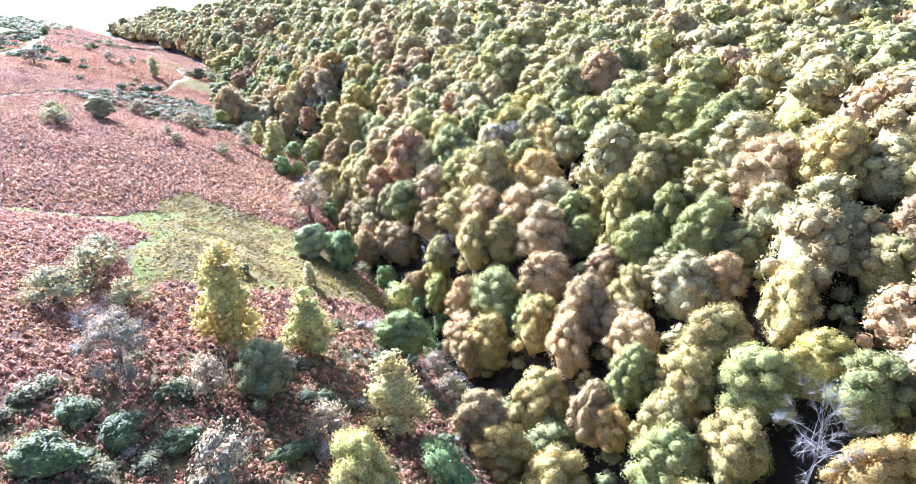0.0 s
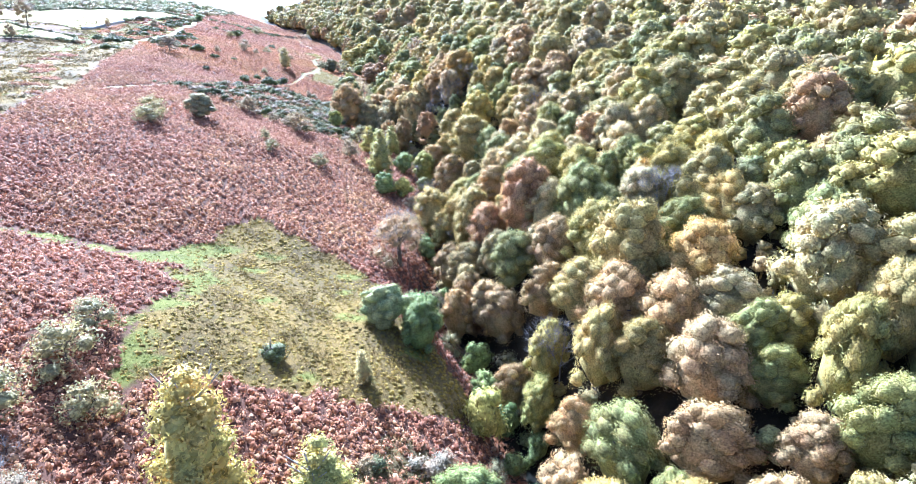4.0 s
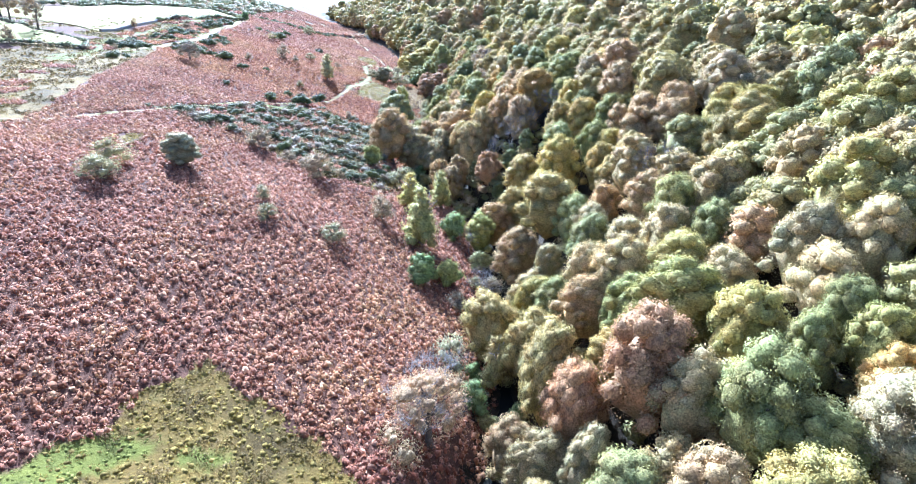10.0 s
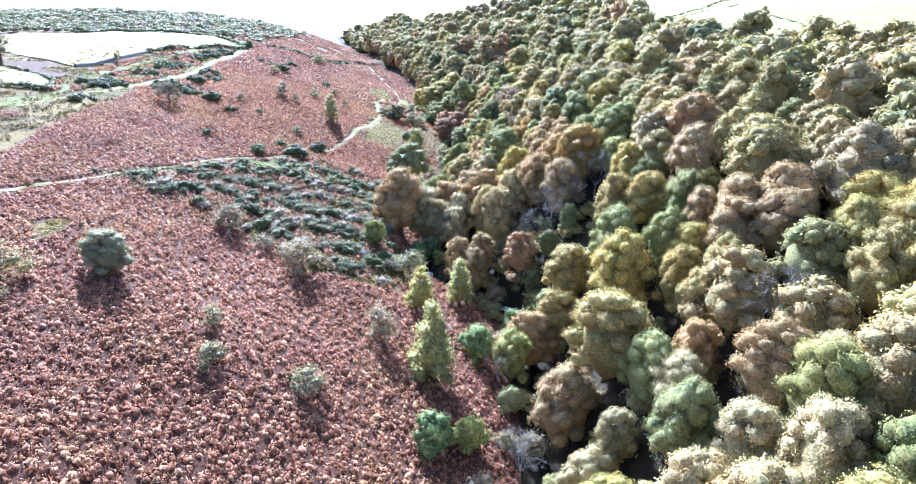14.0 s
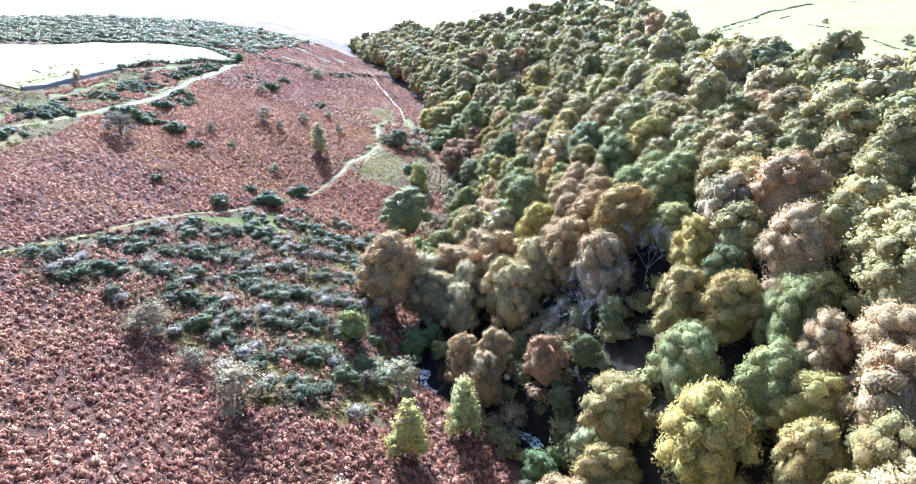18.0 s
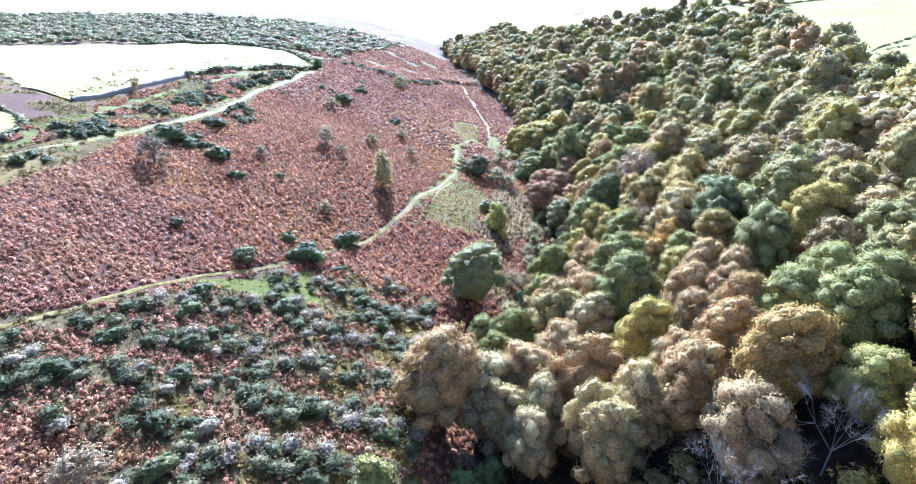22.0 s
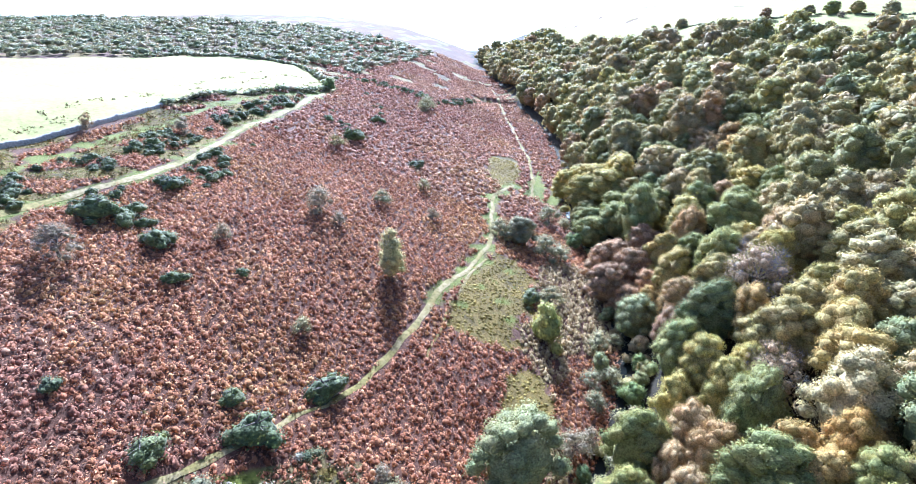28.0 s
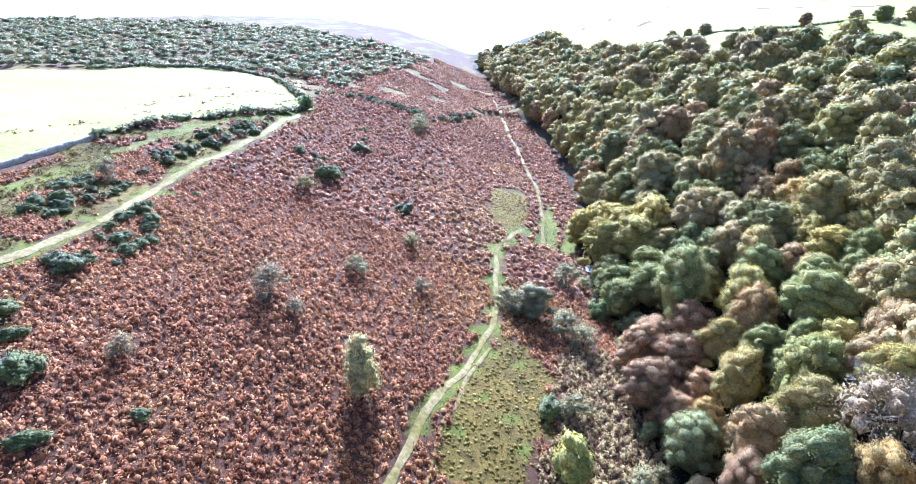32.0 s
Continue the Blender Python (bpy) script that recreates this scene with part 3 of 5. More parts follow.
RIDGE_WAY = [(-74, 245), (-70, 256), (-64, 264), (-62, 275), (-60, 282), (-56.5, 290), (-55.7, 303), (-57, 316), (-59, 334), (-60, 359), (-62, 380), (-63, 392)]
RIDGE_TWO = [(-77, 244), (-74, 262), (-77, 274), (-76, 285), (-77, 297), (-76, 311), (-74, 323), (-74, 340), (-72, 358), (-66, 373), (-62, 386)]
BROW_PATH = [(-63, 390), (-66, 404), (-69.5, 417), (-74, 436), (-82, 452)]
FAR_TRACK = [(-70, 405), (-86, 428), (-98, 441), (-104, 455), (-108, 469), (-118, 500), (-133, 541)]
GLADE_PATH = [(-1.6, 272), (-1.3, 280), (-1.4, 290), (-0.4, 298), (1.5, 307)]
FIELD = [(-85, 290), (-82.5, 306), (-82.5, 320), (-83, 335), (-79.5, 347), (-77, 357), (-71.5, 366), (-65.5, 380), (-63.5, 388.5), (-69, 400), (-80, 412), (-97, 424), (-111, 426.5), (-126, 421.5), (-147.5, 407), (-300, 330), (-300, 335), (-150, 331), (-119, 306), (-98, 290)]
FIELD_NEAR = [(-77, 263), (-80, 270), (-84, 274), (-98.6, 278.5), (-119, 299), (-150, 325), (-220, 345), (-220, 220), (-130, 245), (-104, 253)]
LAWN_WEST = [(-17, 106.5), (-12, 111), (-11.4, 114), (-5.5, 116.5), (-5, 114.3), (-9, 112), (-9.4, 107), (-8.2, 103.5), (-10.5, 103.5)]
LAWN_BANK = [(8, 96), (8.7, 99), (12.4, 98.4), (11.8, 95.6)]
LAWN_HEATH = [(-23.5, 231), (-17.5, 238.5), (-12, 245), (-10.5, 243), (-9.2, 239), (-5.5, 237.5), (-8.5, 236), (-12, 234.5), (-19.5, 232)]
RAVINE = [(27, 213), (31, 219), (38, 219), (45, 213), (52, 205), (52, 198), (47, 190), (42, 190), (37, 190), (28, 193)]
GLADE_THREE = [(-9.7, 381), (-1, 387), (1, 372), (2, 357), (-2.4, 350), (-7, 360)]
BANK = [(-100, 424), (-63, 446), (-44, 468), (-24, 478)]
HEATH = [(-40, 208), (-34.5, 205.3), (-28, 202), (-23, 203.4), (-16.6, 201.3), (-12, 196.6), (-5.4, 193.6), (2, 188.7), (8.2, 188.6), (14, 193.4), (15, 208.5), (11, 216), (12, 228), (7.2, 236), (8, 250), (-8, 250), (-18, 238), (-30, 220), (-36, 212)]
HEATH_LOW = [(-30, 20), (-20, 52), (-8, 62), (8, 62), (14, 74), (24, 74), (26, -60), (-40, -60)]
WOOD_S = [-160, 50, 130, 200, 250, 280, 315, 347, 375, 405, 437, 458, 485, 560, 700]
WOOD_EDGE = [148, 138, 114, 90, 72, 70, 72, 81, 88, 87, 70, 62, 52, 46, 44]


def on_field(u, s):
    return inside(u, s, FIELD) | inside(u, s, FIELD_NEAR)


def line_of(s):
    return np.interp(s, LINE_S, LINE_U)


def stream_of(s):
    return np.interp(s, BEND_S, BEND_U)


def zones(u, s):
    """Masks of grass, lawn, heath and wood at (u, s)."""
    j = 1.2 * waves(u, s, 6, 11)
    a, b = u + j, s + 1.2 * waves(u, s, 6, 12)
    grass = inside(a, b, MEADOW) | inside(a, b, GLADE) | inside(a, b, GLADE_TWO) | inside(a, b, GLADE_THREE) | (np.hypot(a + 33, b - 183) < 2.6)
    west = near_line(a, b, WEST_WAY)
    walk_ = np.minimum(near_line(u, s, FOOTPATH), near_line(u, s, FAR_PATH))
    ridge = np.minimum(near_line(a, b, RIDGE_WAY), near_line(a, b, RIDGE_TWO))
    top = (u - line_of(s) < -84) | (near_line(u, s, BANK) < 3.5) | ((s > 480) & (waves(u, s, 26, 91) > 0.35)) | ((s > 280) & (u < np.interp(s, [280, 323, 420], [-60, -56, -70])) & (u > -100))
    grass |= (top & (waves(u, s, 14, 21) > np.where((u - line_of(s) < -84) & (s < 262), -0.75, -0.1)))
    lawn = inside(u, s, LAWN) | inside(u, s, LAWN_TWO) | inside(a, b, LAWN_WEST) | inside(a, b, LAWN_BANK) | inside(u + 0.5 * j, s, LAWN_HEATH) | (west < 1.05) | (ridge < 1.6)
    lawn |= grass & (waves(u, s, 9, 31) > 1.0) & (s < 200)
    lawn |= inside(a, b, GLADE) & (waves(u, s, 5, 32) > 0.8)
    lawn |= (near_line(a, b, FOOTPATH) < 1.3) & (s > 285)
    heath = inside(a, b, HEATH) | inside(a, b, HEATH_LOW)
    grass |= inside(a, b, HEATH) & (waves(u, s, 8, 84) + 0.03 * (u + 15) > 0.75)
    d = u - stream_of(s)
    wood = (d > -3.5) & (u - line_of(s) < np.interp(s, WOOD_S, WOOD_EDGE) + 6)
    return grass, lawn, heath, wood


fu = np.unique(np.concatenate([np.linspace(-3200, -560, 14), np.arange(-560, -170, 8.0), np.arange(-170, -130, 4.0), np.arange(-130, 70, 2.0), np.arange(70, 180, 4.0), np.arange(180, 420, 10.0), np.linspace(420, 3200, 14)]))
fs = np.unique(np.concatenate([np.linspace(-2500, -160, 10), np.arange(-160, 20, 8.0), np.arange(20, 430, 2.0), np.arange(430, 540, 4.0), np.arange(540, 920, 14.0), np.linspace(920, 4200, 12)]))
mu, ms = np.meshgrid(fu, fs)
mz = land(mu, ms)
gx, gy = to_xy(mu, ms)
nu, ns = len(fu), len(fs)
i = (np.arange(ns - 1)[:, None] * nu + np.arange(nu - 1)[None]).ravel()
g, l, h, w = zones(mu, ms)
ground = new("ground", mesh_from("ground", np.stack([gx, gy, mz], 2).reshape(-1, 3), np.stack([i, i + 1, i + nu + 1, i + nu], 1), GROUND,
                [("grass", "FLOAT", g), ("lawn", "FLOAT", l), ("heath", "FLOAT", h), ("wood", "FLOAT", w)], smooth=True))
tagged(ground, "valley flanks of rough grass, with litter and woodland floor darkened as shade", "ground", kind="structure")


def ribbon(name, line, width, mat, lift, label, category, wobble=0.3, step=1.0):
    """A strip draped over the ground along a line."""
    pts = np.array(line, float)
    run = np.r_[0, np.cumsum(np.hypot(*np.diff(pts, axis=0).T))]
    k = np.arange(0, run[-1], step)
    c = np.stack([np.interp(k, run, pts[:, 0]), np.interp(k, run, pts[:, 1])], 1)
    for _ in range(4):
        c[1:-1] = (c[:-2] + 2 * c[1:-1] + c[2:]) / 4
    c += wobble * np.stack([waves(k, k * 0, 9, 41), waves(k, k * 0, 9, 42)], 1)
    d = unit(np.gradient(c, axis=0))
    side = np.stack([d[:, 1], -d[:, 0]], 1)
    half = 0.5 * width * (1 + 0.3 * waves(k, k * 0, 5, 43))
    cols = np.linspace(-1, 1, 5)
    uv = c[:, None] + side[:, None] * (half[:, None] * cols)[..., None]
    z = land(uv[..., 0], uv[..., 1]) + lift - 0.05 * np.abs(cols) ** 2
    x, y = to_xy(uv[..., 0], uv[..., 1])
    n = len(k)
    i = (np.arange(n - 1)[:, None] * 5 + np.arange(4)).ravel()
    ob = new(name, mesh_from(name, np.stack([x, y, z], 2).reshape(-1, 3), np.stack([i, i + 1, i + 6, i + 5], 1), mat, smooth=True))
    return tagged(ob, label, category, kind="structure")


ribbon("footpath", FOOTPATH, 0.85, PATH_SOIL, 0.1, "narrow trodden earth footpath through bracken", "path")
ribbon("footpath", FAR_PATH, 1.0, PATH_SOIL, 0.1, "pale trodden path on the valley floor", "path")
ribbon("footpath", GLADE_PATH, 0.5, PATH_SOIL, 0.1, "faint second path along the glade", "path")
ribbon("footpath", BROW_PATH, 0.7, PATH_SOIL, 0.1, "thin path over the brow", "path")
ribbon("track", FAR_TRACK, 3.2, PATH_SOIL, 0.12, "pale track on the far hill", "path", 1.2)
ribbon("track", RIDGE_WAY, 1.7, PATH_SOIL, 0.1, "worn grassy track along the ridge", "path")
k = np.arange(20, 358, 1.0)
ribbon("stream", list(zip(np.interp(k, BEND_S, BEND_U), k)), 1.5, WATER, 0.15, "dark rocky stream with white water under trees", "stream", 0.5)

# wider black strip added over the ravine bed to stand in for its shade
k = np.arange(191, 215, 1.0)
ribbon("stream", list(zip(np.interp(k, BEND_S, BEND_U), k)), 3.4, WATER, 0.12, "wide near-black stream strip standing in for the ravine's shade", "stream", 0.5)
for lo, hi in ((195, 200), (206, 213), (348, 353), (66, 69), (108, 111)):
    k = np.arange(lo, hi, 0.5)
    ribbon("rapids", list(zip(np.interp(k, BEND_S, BEND_U), k)), 1.7, FOAM, 0.24, "short white-water rapid between dark stones", "stream", 0.5, 0.5)

def pasture(ring, label):
    """A grazed field: a sheet just above the ground within a ring."""
    pu, ps = np.meshgrid(np.arange(-300, -60, 1.6), np.arange(180, 430, 1.6))
    ok = inside(pu, ps, ring)
    rows, cols = np.nonzero(ok[:-1, :-1] & ok[1:, :-1] & ok[:-1, 1:] & ok[1:, 1:])
    i = rows * pu.shape[1] + cols
    x, y = to_xy(pu, ps)
    me = mesh_from("pasture", np.stack([x, y, land(pu, ps) + 0.3], 2).reshape(-1, 3), np.stack([i, i + 1, i + pu.shape[1] + 1, i + pu.shape[1]], 1), PASTURE, smooth=True)
    return tagged(new("pasture", me), label, "field", kind="structure")


pasture(FIELD, "pale sunlit grazed pasture on the hilltop")
pasture(FIELD_NEAR, "green hedged pasture on the hill shoulder")
off, ps = np.meshgrid(np.arange(0, 560, 4.0), np.arange(-160, 720, 4.0))
pu = line_of(ps) + np.interp(ps, WOOD_S, WOOD_EDGE) + 3 + off
rows, cols = np.nonzero(np.ones(pu[1:, 1:].shape, bool))
i = rows * pu.shape[1] + cols
x, y = to_xy(pu, ps)
tagged(new("pasture", mesh_from("pasture", np.stack([x, y, land(pu, ps) + 0.3], 2).reshape(-1, 3), np.stack([i, i + 1, i + pu.shape[1] + 1, i + pu.shape[1]], 1), PASTURE, smooth=True)),
       "bright green sheep pasture above the wood", "field", kind="structure")

# ---- trees ----
OAKS = []
for k in range(7):
    r = np.random.RandomState(100 + k)
    wide, tall = 4.0, r.uniform(8.2, 9.8)
    OAKS.append((blob_crown(r, wide, tall, 0.6, 28 + 2 * (k % 4), 7800, 0.125, 0.5, (0.31, 0.28, 0.295)[k % 3], 0, 0.07, 0.84, 0.0, 0.6, True, 20, 0.45, 0.5), wide))


def variants(kind, shapes, mat):
    return [mesh_from(kind, v, f, mat, normals=n) for v, f, n in shapes]


TRUNKS = [trunk_mesh(np.random.RandomState(20 + k), "trunk", 6.6, 0.3, BARK, 6, 1.9) for k in range(4)]
CROWNS = {}
USED = []  # (u, s, radius) of everything that stands


def tree(name, kind, u, s, radius, label, category, shapes, size_of, trunk, k, tall=1.0, group=""):
    """A tree or shrub: an empty at its foot, with trunk and crown."""
    if (kind, id(shapes)) not in CROWNS:
        CROWNS[(kind, id(shapes))] = variants("crown", shapes, LEAF[kind])
    crowns = CROWNS[(kind, id(shapes))]
    base = put(name, None, None, place(u, s, k * 2.399, radius / size_of, tall))
    put("trunk", trunk, base)
    put("crown", crowns[k % len(crowns)], base)
    USED.append((u, s, radius))
    return tagged(base, label, category, group)


OAK_SHAPES = [c for c, _ in OAKS]
FURTHER = [blob_crown(np.random.RandomState(120 + k), 4.0, 8.8, 0.4, 24, 2200, 0.24, 0.5, 0.31, 0, 0.07, 0.84, 0.0, 0.6, True, 18, 0.45, 0.5) for k in range(6)]
# oaks of the wood by colour: u, s, crown radius
OAK_OLIVE = [(38.4, 59, 3.3), (42.5, 76, 3.3), (40.8, 90.8, 3.9), (47.5, 52, 3.1), (55, 35.3, 3.9), (48.3, 38, 3.8), (34.2, 64.6, 3.4), (43.2, 36.8, 3.3), (33.9, 49.7, 3.8), (39, 34.9, 2.9), (41.7, 28.4, 3.7), (29.5, 39.9, 4.1), (25.6, 44.8, 3.1), (59.4, 91.7, 3.3), (59.6, 64.9, 3.6), (71.5, 46.2, 4.7), (41.8, 166.9, 4.9), (28.8, 144, 4.6), (41.2, 187.4, 3.9), (51.9, 167.5, 2.8), (56, 170.1, 3.2), (51.7, 172.4, 3.1), (69.7, 154.7, 3.3), (70.7, 159.9, 3.6), (65.7, 158.2, 3.6), (50, 196.5, 3.6), (53.8, 192, 3.4), (50.6, 274.7, 3.6), (46.4, 277.4, 3.7), (43.6, 273.3, 3.9), (47.8, 270.5, 3.5)]
OAK_GREEN_LOW = [(33.8, 83.5, 3), (57.4, 51, 4.4), (50.4, 66.7, 2.4), (37.4, 69.3, 4), (38.7, 61.1, 2.5), (40, 41.9, 2.8), (46.4, 31.5, 3.9), (51.6, 23.9, 3.8), (54.7, 91.8, 3.3), (48.6, 104, 3.5), (63.3, 79.7, 3.6), (58.5, 58.4, 3), (73, 65, 4.4), (73.8, 73.1, 3.6), (51, 93.8, 3), (57.6, 110.6, 3), (57.5, 115.4, 3.1), (53.3, 112.9, 2.8), (43.8, 130.7, 3.4), (46.8, 124.6, 4.7), (47.2, 187.3, 3.6), (57.3, 187, 3.6), (53, 181.2, 3.7), (59.1, 225.6, 4), (55.8, 229.4, 3.5)]
OAK_GREEN_HIGH = [(52.1, 226.1, 4.1), (55.4, 222.3, 4.2), (16.1, 243.5, 3), (18.5, 238.9, 3.1), (21.3, 243.3, 3.4), (38, 247.2, 3.4), (53.2, 241.4, 4.4), (40.5, 297.1, 4.5), (21.5, 336.2, 3.7), (21.6, 331.3, 3.8), (26.5, 331.4, 3.9), (26.4, 336.3, 3.8), (39.7, 303.1, 2.7), (42.7, 306.6, 2.7), (38.2, 307.5, 3.2), (37.9, 356.9, 2.9), (33.7, 358.7, 2.9), (34.2, 354.2, 2.6), (51.9, 319, 2.9), (56.8, 319.3, 3), (54.1, 323.4, 2.9), (56.4, 356.9, 3), (55.6, 351.7, 3.4), (60.4, 353.6, 3.1)]
OAK_BROWN_LOW = [(32.2, 66, 2.7), (31.6, 88, 2.6), (35.6, 76, 2.8), (46.2, 70.4, 4.2), (29.7, 109.8, 3), (27, 105.8, 2.9), (31.8, 105.4, 3), (38.2, 97.1, 3.3), (42.7, 63.6, 3.8), (54.5, 44.6, 2.6), (39, 51.8, 3.4), (36.1, 43.3, 2.8), (24.7, 48.9, 3.2), (41, 103.8, 3.5), (68, 51.2, 4.7), (32.9, 101.7, 3.7), (46.8, 79.4, 4.3), (36.2, 163.8, 4.3), (40.5, 135, 3.7), (52.9, 151.1, 3.5), (61.2, 178.6, 3.6), (58.9, 173.9, 4.3), (63.6, 171.6, 4), (66, 176.3, 4.2), (29, 207.2, 2.7), (24.3, 206.8, 2.7), (27, 203, 3.2), (57.8, 181.6, 3.1)]
OAK_BROWN_HIGH = [(30.4, 228.3, 3.9), (34.3, 180.7, 3.6), (43.7, 211.4, 4.3), (61.6, 195.2, 4.5), (48.8, 237.7, 3.3), (46.6, 242.3, 3.4), (43.7, 238.2, 3.4), (34.3, 259, 2.8), (32.4, 263, 2.9), (29.9, 259.4, 2.6), (12.6, 223.9, 4.5), (48, 229.5, 3.2), (48.1, 234.6, 3), (43.6, 232.1, 2.9), (23.2, 230, 4), (31.6, 249.2, 3.6), (31, 254.4, 3), (26.8, 251.2, 3.5), (34.5, 291.5, 3.4), (46.1, 355.5, 3.6), (47.3, 350, 3.4), (51.5, 353.8, 3.4), (43.3, 388.3, 2.8), (45.2, 393, 3.2), (40.3, 392.3, 3.3)]
OAK_PALE = [(50.9, 46.2, 3.4), (30.1, 111.9, 2.7), (34.8, 113.1, 2.7), (31.4, 116.5, 3.2), (52.3, 76.9, 3.7), (58.3, 119.8, 3.7), (63.5, 121.5, 3.5), (59.4, 125.2, 3.6), (45.2, 136.8, 4.3), (39.7, 155.1, 2.3), (20.8, 224.2, 3.3), (23.8, 220.1, 3), (25.8, 224.8, 3.2), (30.8, 221, 2.8), (32.3, 216.6, 2.9), (35.3, 220.1, 2.9), (18.6, 226.6, 4), (45.8, 259.9, 4.6), (41.8, 344, 3.2), (45.2, 347.4, 2.7), (40.6, 348.7, 2.7)]
OAK_LIME = [(51.6, 28.6, 3), (7.8, 36.3, 3.6), (36, 88.3, 3.2), (61.4, 107.8, 3.1), (59, 103.1, 3.6), (64.3, 103.4, 3.3), (49.9, 132.8, 4), (45.8, 99.4, 4.3), (45.9, 177, 4.7), (36.2, 146.7, 3.4), (73.4, 163.9, 3.5), (71.9, 169.2, 3.7), (68.1, 165.2, 3.3), (37.7, 231.7, 3.8), (59.4, 243.1, 4.1), (36.4, 268, 2.9), (35.1, 273.1, 3.3), (31.3, 269.4, 2.9), (28, 350.7, 4.8), (22.9, 353.6, 4.3), (20, 348.5, 4.9), (25.1, 345.6, 4.9), (38.8, 320, 4.4), (14.2, 361.9, 3.8), (18.1, 358.9, 3.3), (21.1, 362.8, 3.7), (17.2, 365.7, 3.8), (50.8, 326.7, 3.6), (55.2, 329.6, 3.1), (50.5, 332, 3.2)]
OAK_AMBER = [(48, 217.5, 4.6), (46.3, 19.2, 3.3), (36.8, 40, 2.3), (52.7, 83.3, 4.6), (55.7, 107.1, 2.4), (41.4, 251.8, 2.7), (44.4, 255.1, 3), (40, 256, 3), (31.2, 299.5, 2.9), (41.9, 281.8, 3.4)]
OAK_TEAL = [(44.4, 149.8, 4), (37.4, 284.1, 4.2), (32.4, 337.4, 2.8), (36.8, 338.6, 3), (33.5, 341.8, 2.8), (33.1, 384.9, 2.9), (29.4, 382, 3.1), (33.8, 380.2, 2.7)]
OAK_RUSSET = [(35.4, 201.5, 2.8), (24, 305.7, 4.4), (27.8, 302.1, 3.8), (31.4, 305.9, 3.6), (27.6, 309.5, 4.1), (23.8, 314.4, 4.6), (29.2, 312, 4.9), (31.6, 317.4, 4.5), (26.2, 319.8, 4.4)]
WOOD = {
    "oak_olive": OAK_OLIVE,
    "oak_green": OAK_GREEN_LOW + OAK_GREEN_HIGH,
    "oak_brown": OAK_BROWN_LOW + OAK_BROWN_HIGH,
    "oak_pale": OAK_PALE,
    "oak_lime": OAK_LIME,
    "oak_amber": OAK_AMBER,
    "oak_teal": OAK_TEAL,
    "oak_russet": OAK_RUSSET,
}
WOOD["oak_teal"] = OAK_TEAL + [(40, 200, 1.6), (44, 203, 1.9), (33, 208, 1.5), (37, 197, 1.4)]
BARE_TREES = [(49.6, 208.6, 3.2), (41, 206.5, 3.4), (37.5, 204, 2.8), (45, 208, 3.0), (46, 23.7, 3.7), (54.7, 98.6, 3.4), (57.5, 160.1, 3.5), (41.8, 268.2, 4.2), (43.5, 287.9, 6), (36.8, 85.7, 3.3), (29.8, 157.2, 2.4), (28.5, 174, 1.6)]
WORDS = {"oak_green": "green-leaved oak in the valley wood", "oak_olive": "olive-green oak turning in autumn", "oak_brown": "tan-brown autumn oak in the wood", "oak_pale": "pale grey-green oak thinning in autumn",
         "oak_lime": "yellow-green broadleaf tree in the wood", "oak_amber": "amber-yellow autumn tree in the wood", "oak_teal": "dark green ivy-clad tree in the wood", "oak_russet": "russet-brown autumn oak in the wood"}
k = 0
for kind, spots in WOOD.items():
    for u, s, radius in spots:
        k += 1
        tree("oak_tree", kind, u, s, radius * (1.05 if u < 33 and 285 < s < 326 else 1.45 if 11 < u < 37 and 214 < s < 232 else 1.2), WORDS[kind], "tree", OAK_SHAPES if s < 325 and u - line_of(s) < 45 else FURTHER, 4.0, TRUNKS[k % 4], k, (1.0 if radius > 3.6 else 1.12 if radius > 2.9 else 1.25) * (0.85 if s > 300 else 1.0) * (1.08 if 26 < u < 52 and 208 < s < 232 else 1.0), "trees of the valley wood")

# leafless trees
BARE = [bare_boughs(np.random.RandomState(50 + k), 4.0, 7.6, GREY_BARK, 14, 0.075) for k in range(3)]
SPARSE = [blob_crown(np.random.RandomState(55 + k), 4.0, 8.0, 0.8, 16, 2600, 0.15, 0.5, 0.36, 0, 0.14, 0.5, 0.0, 0.7, False) for k in range(2)]
for k, (u, s, radius) in enumerate(BARE_TREES):
    if s > 220:
        base = tree("thinning_tree", "thorn_brown", u, s, radius, "brown tree with few leaves and bare twigs showing", "tree", SPARSE, 4.0, TRUNKS[k % 4], k, 1.0, "trees of the valley wood")
        for bough in BARE[k % 3][1]:
            put("bough", bough, base.children[0])
        continue
    base = put("bare_tree", None, None, place(u, s, k * 1.7, radius / 3.1, 1.3))
    stem, boughs = BARE[k % 3]
    stem = put("trunk", stem, base)
    for bough in boughs:
        put("bough", bough, stem)
    USED.append((u, s, radius))
    tagged(base, "leafless pale grey tree with forked twigs", "tree", "trees of the valley wood")

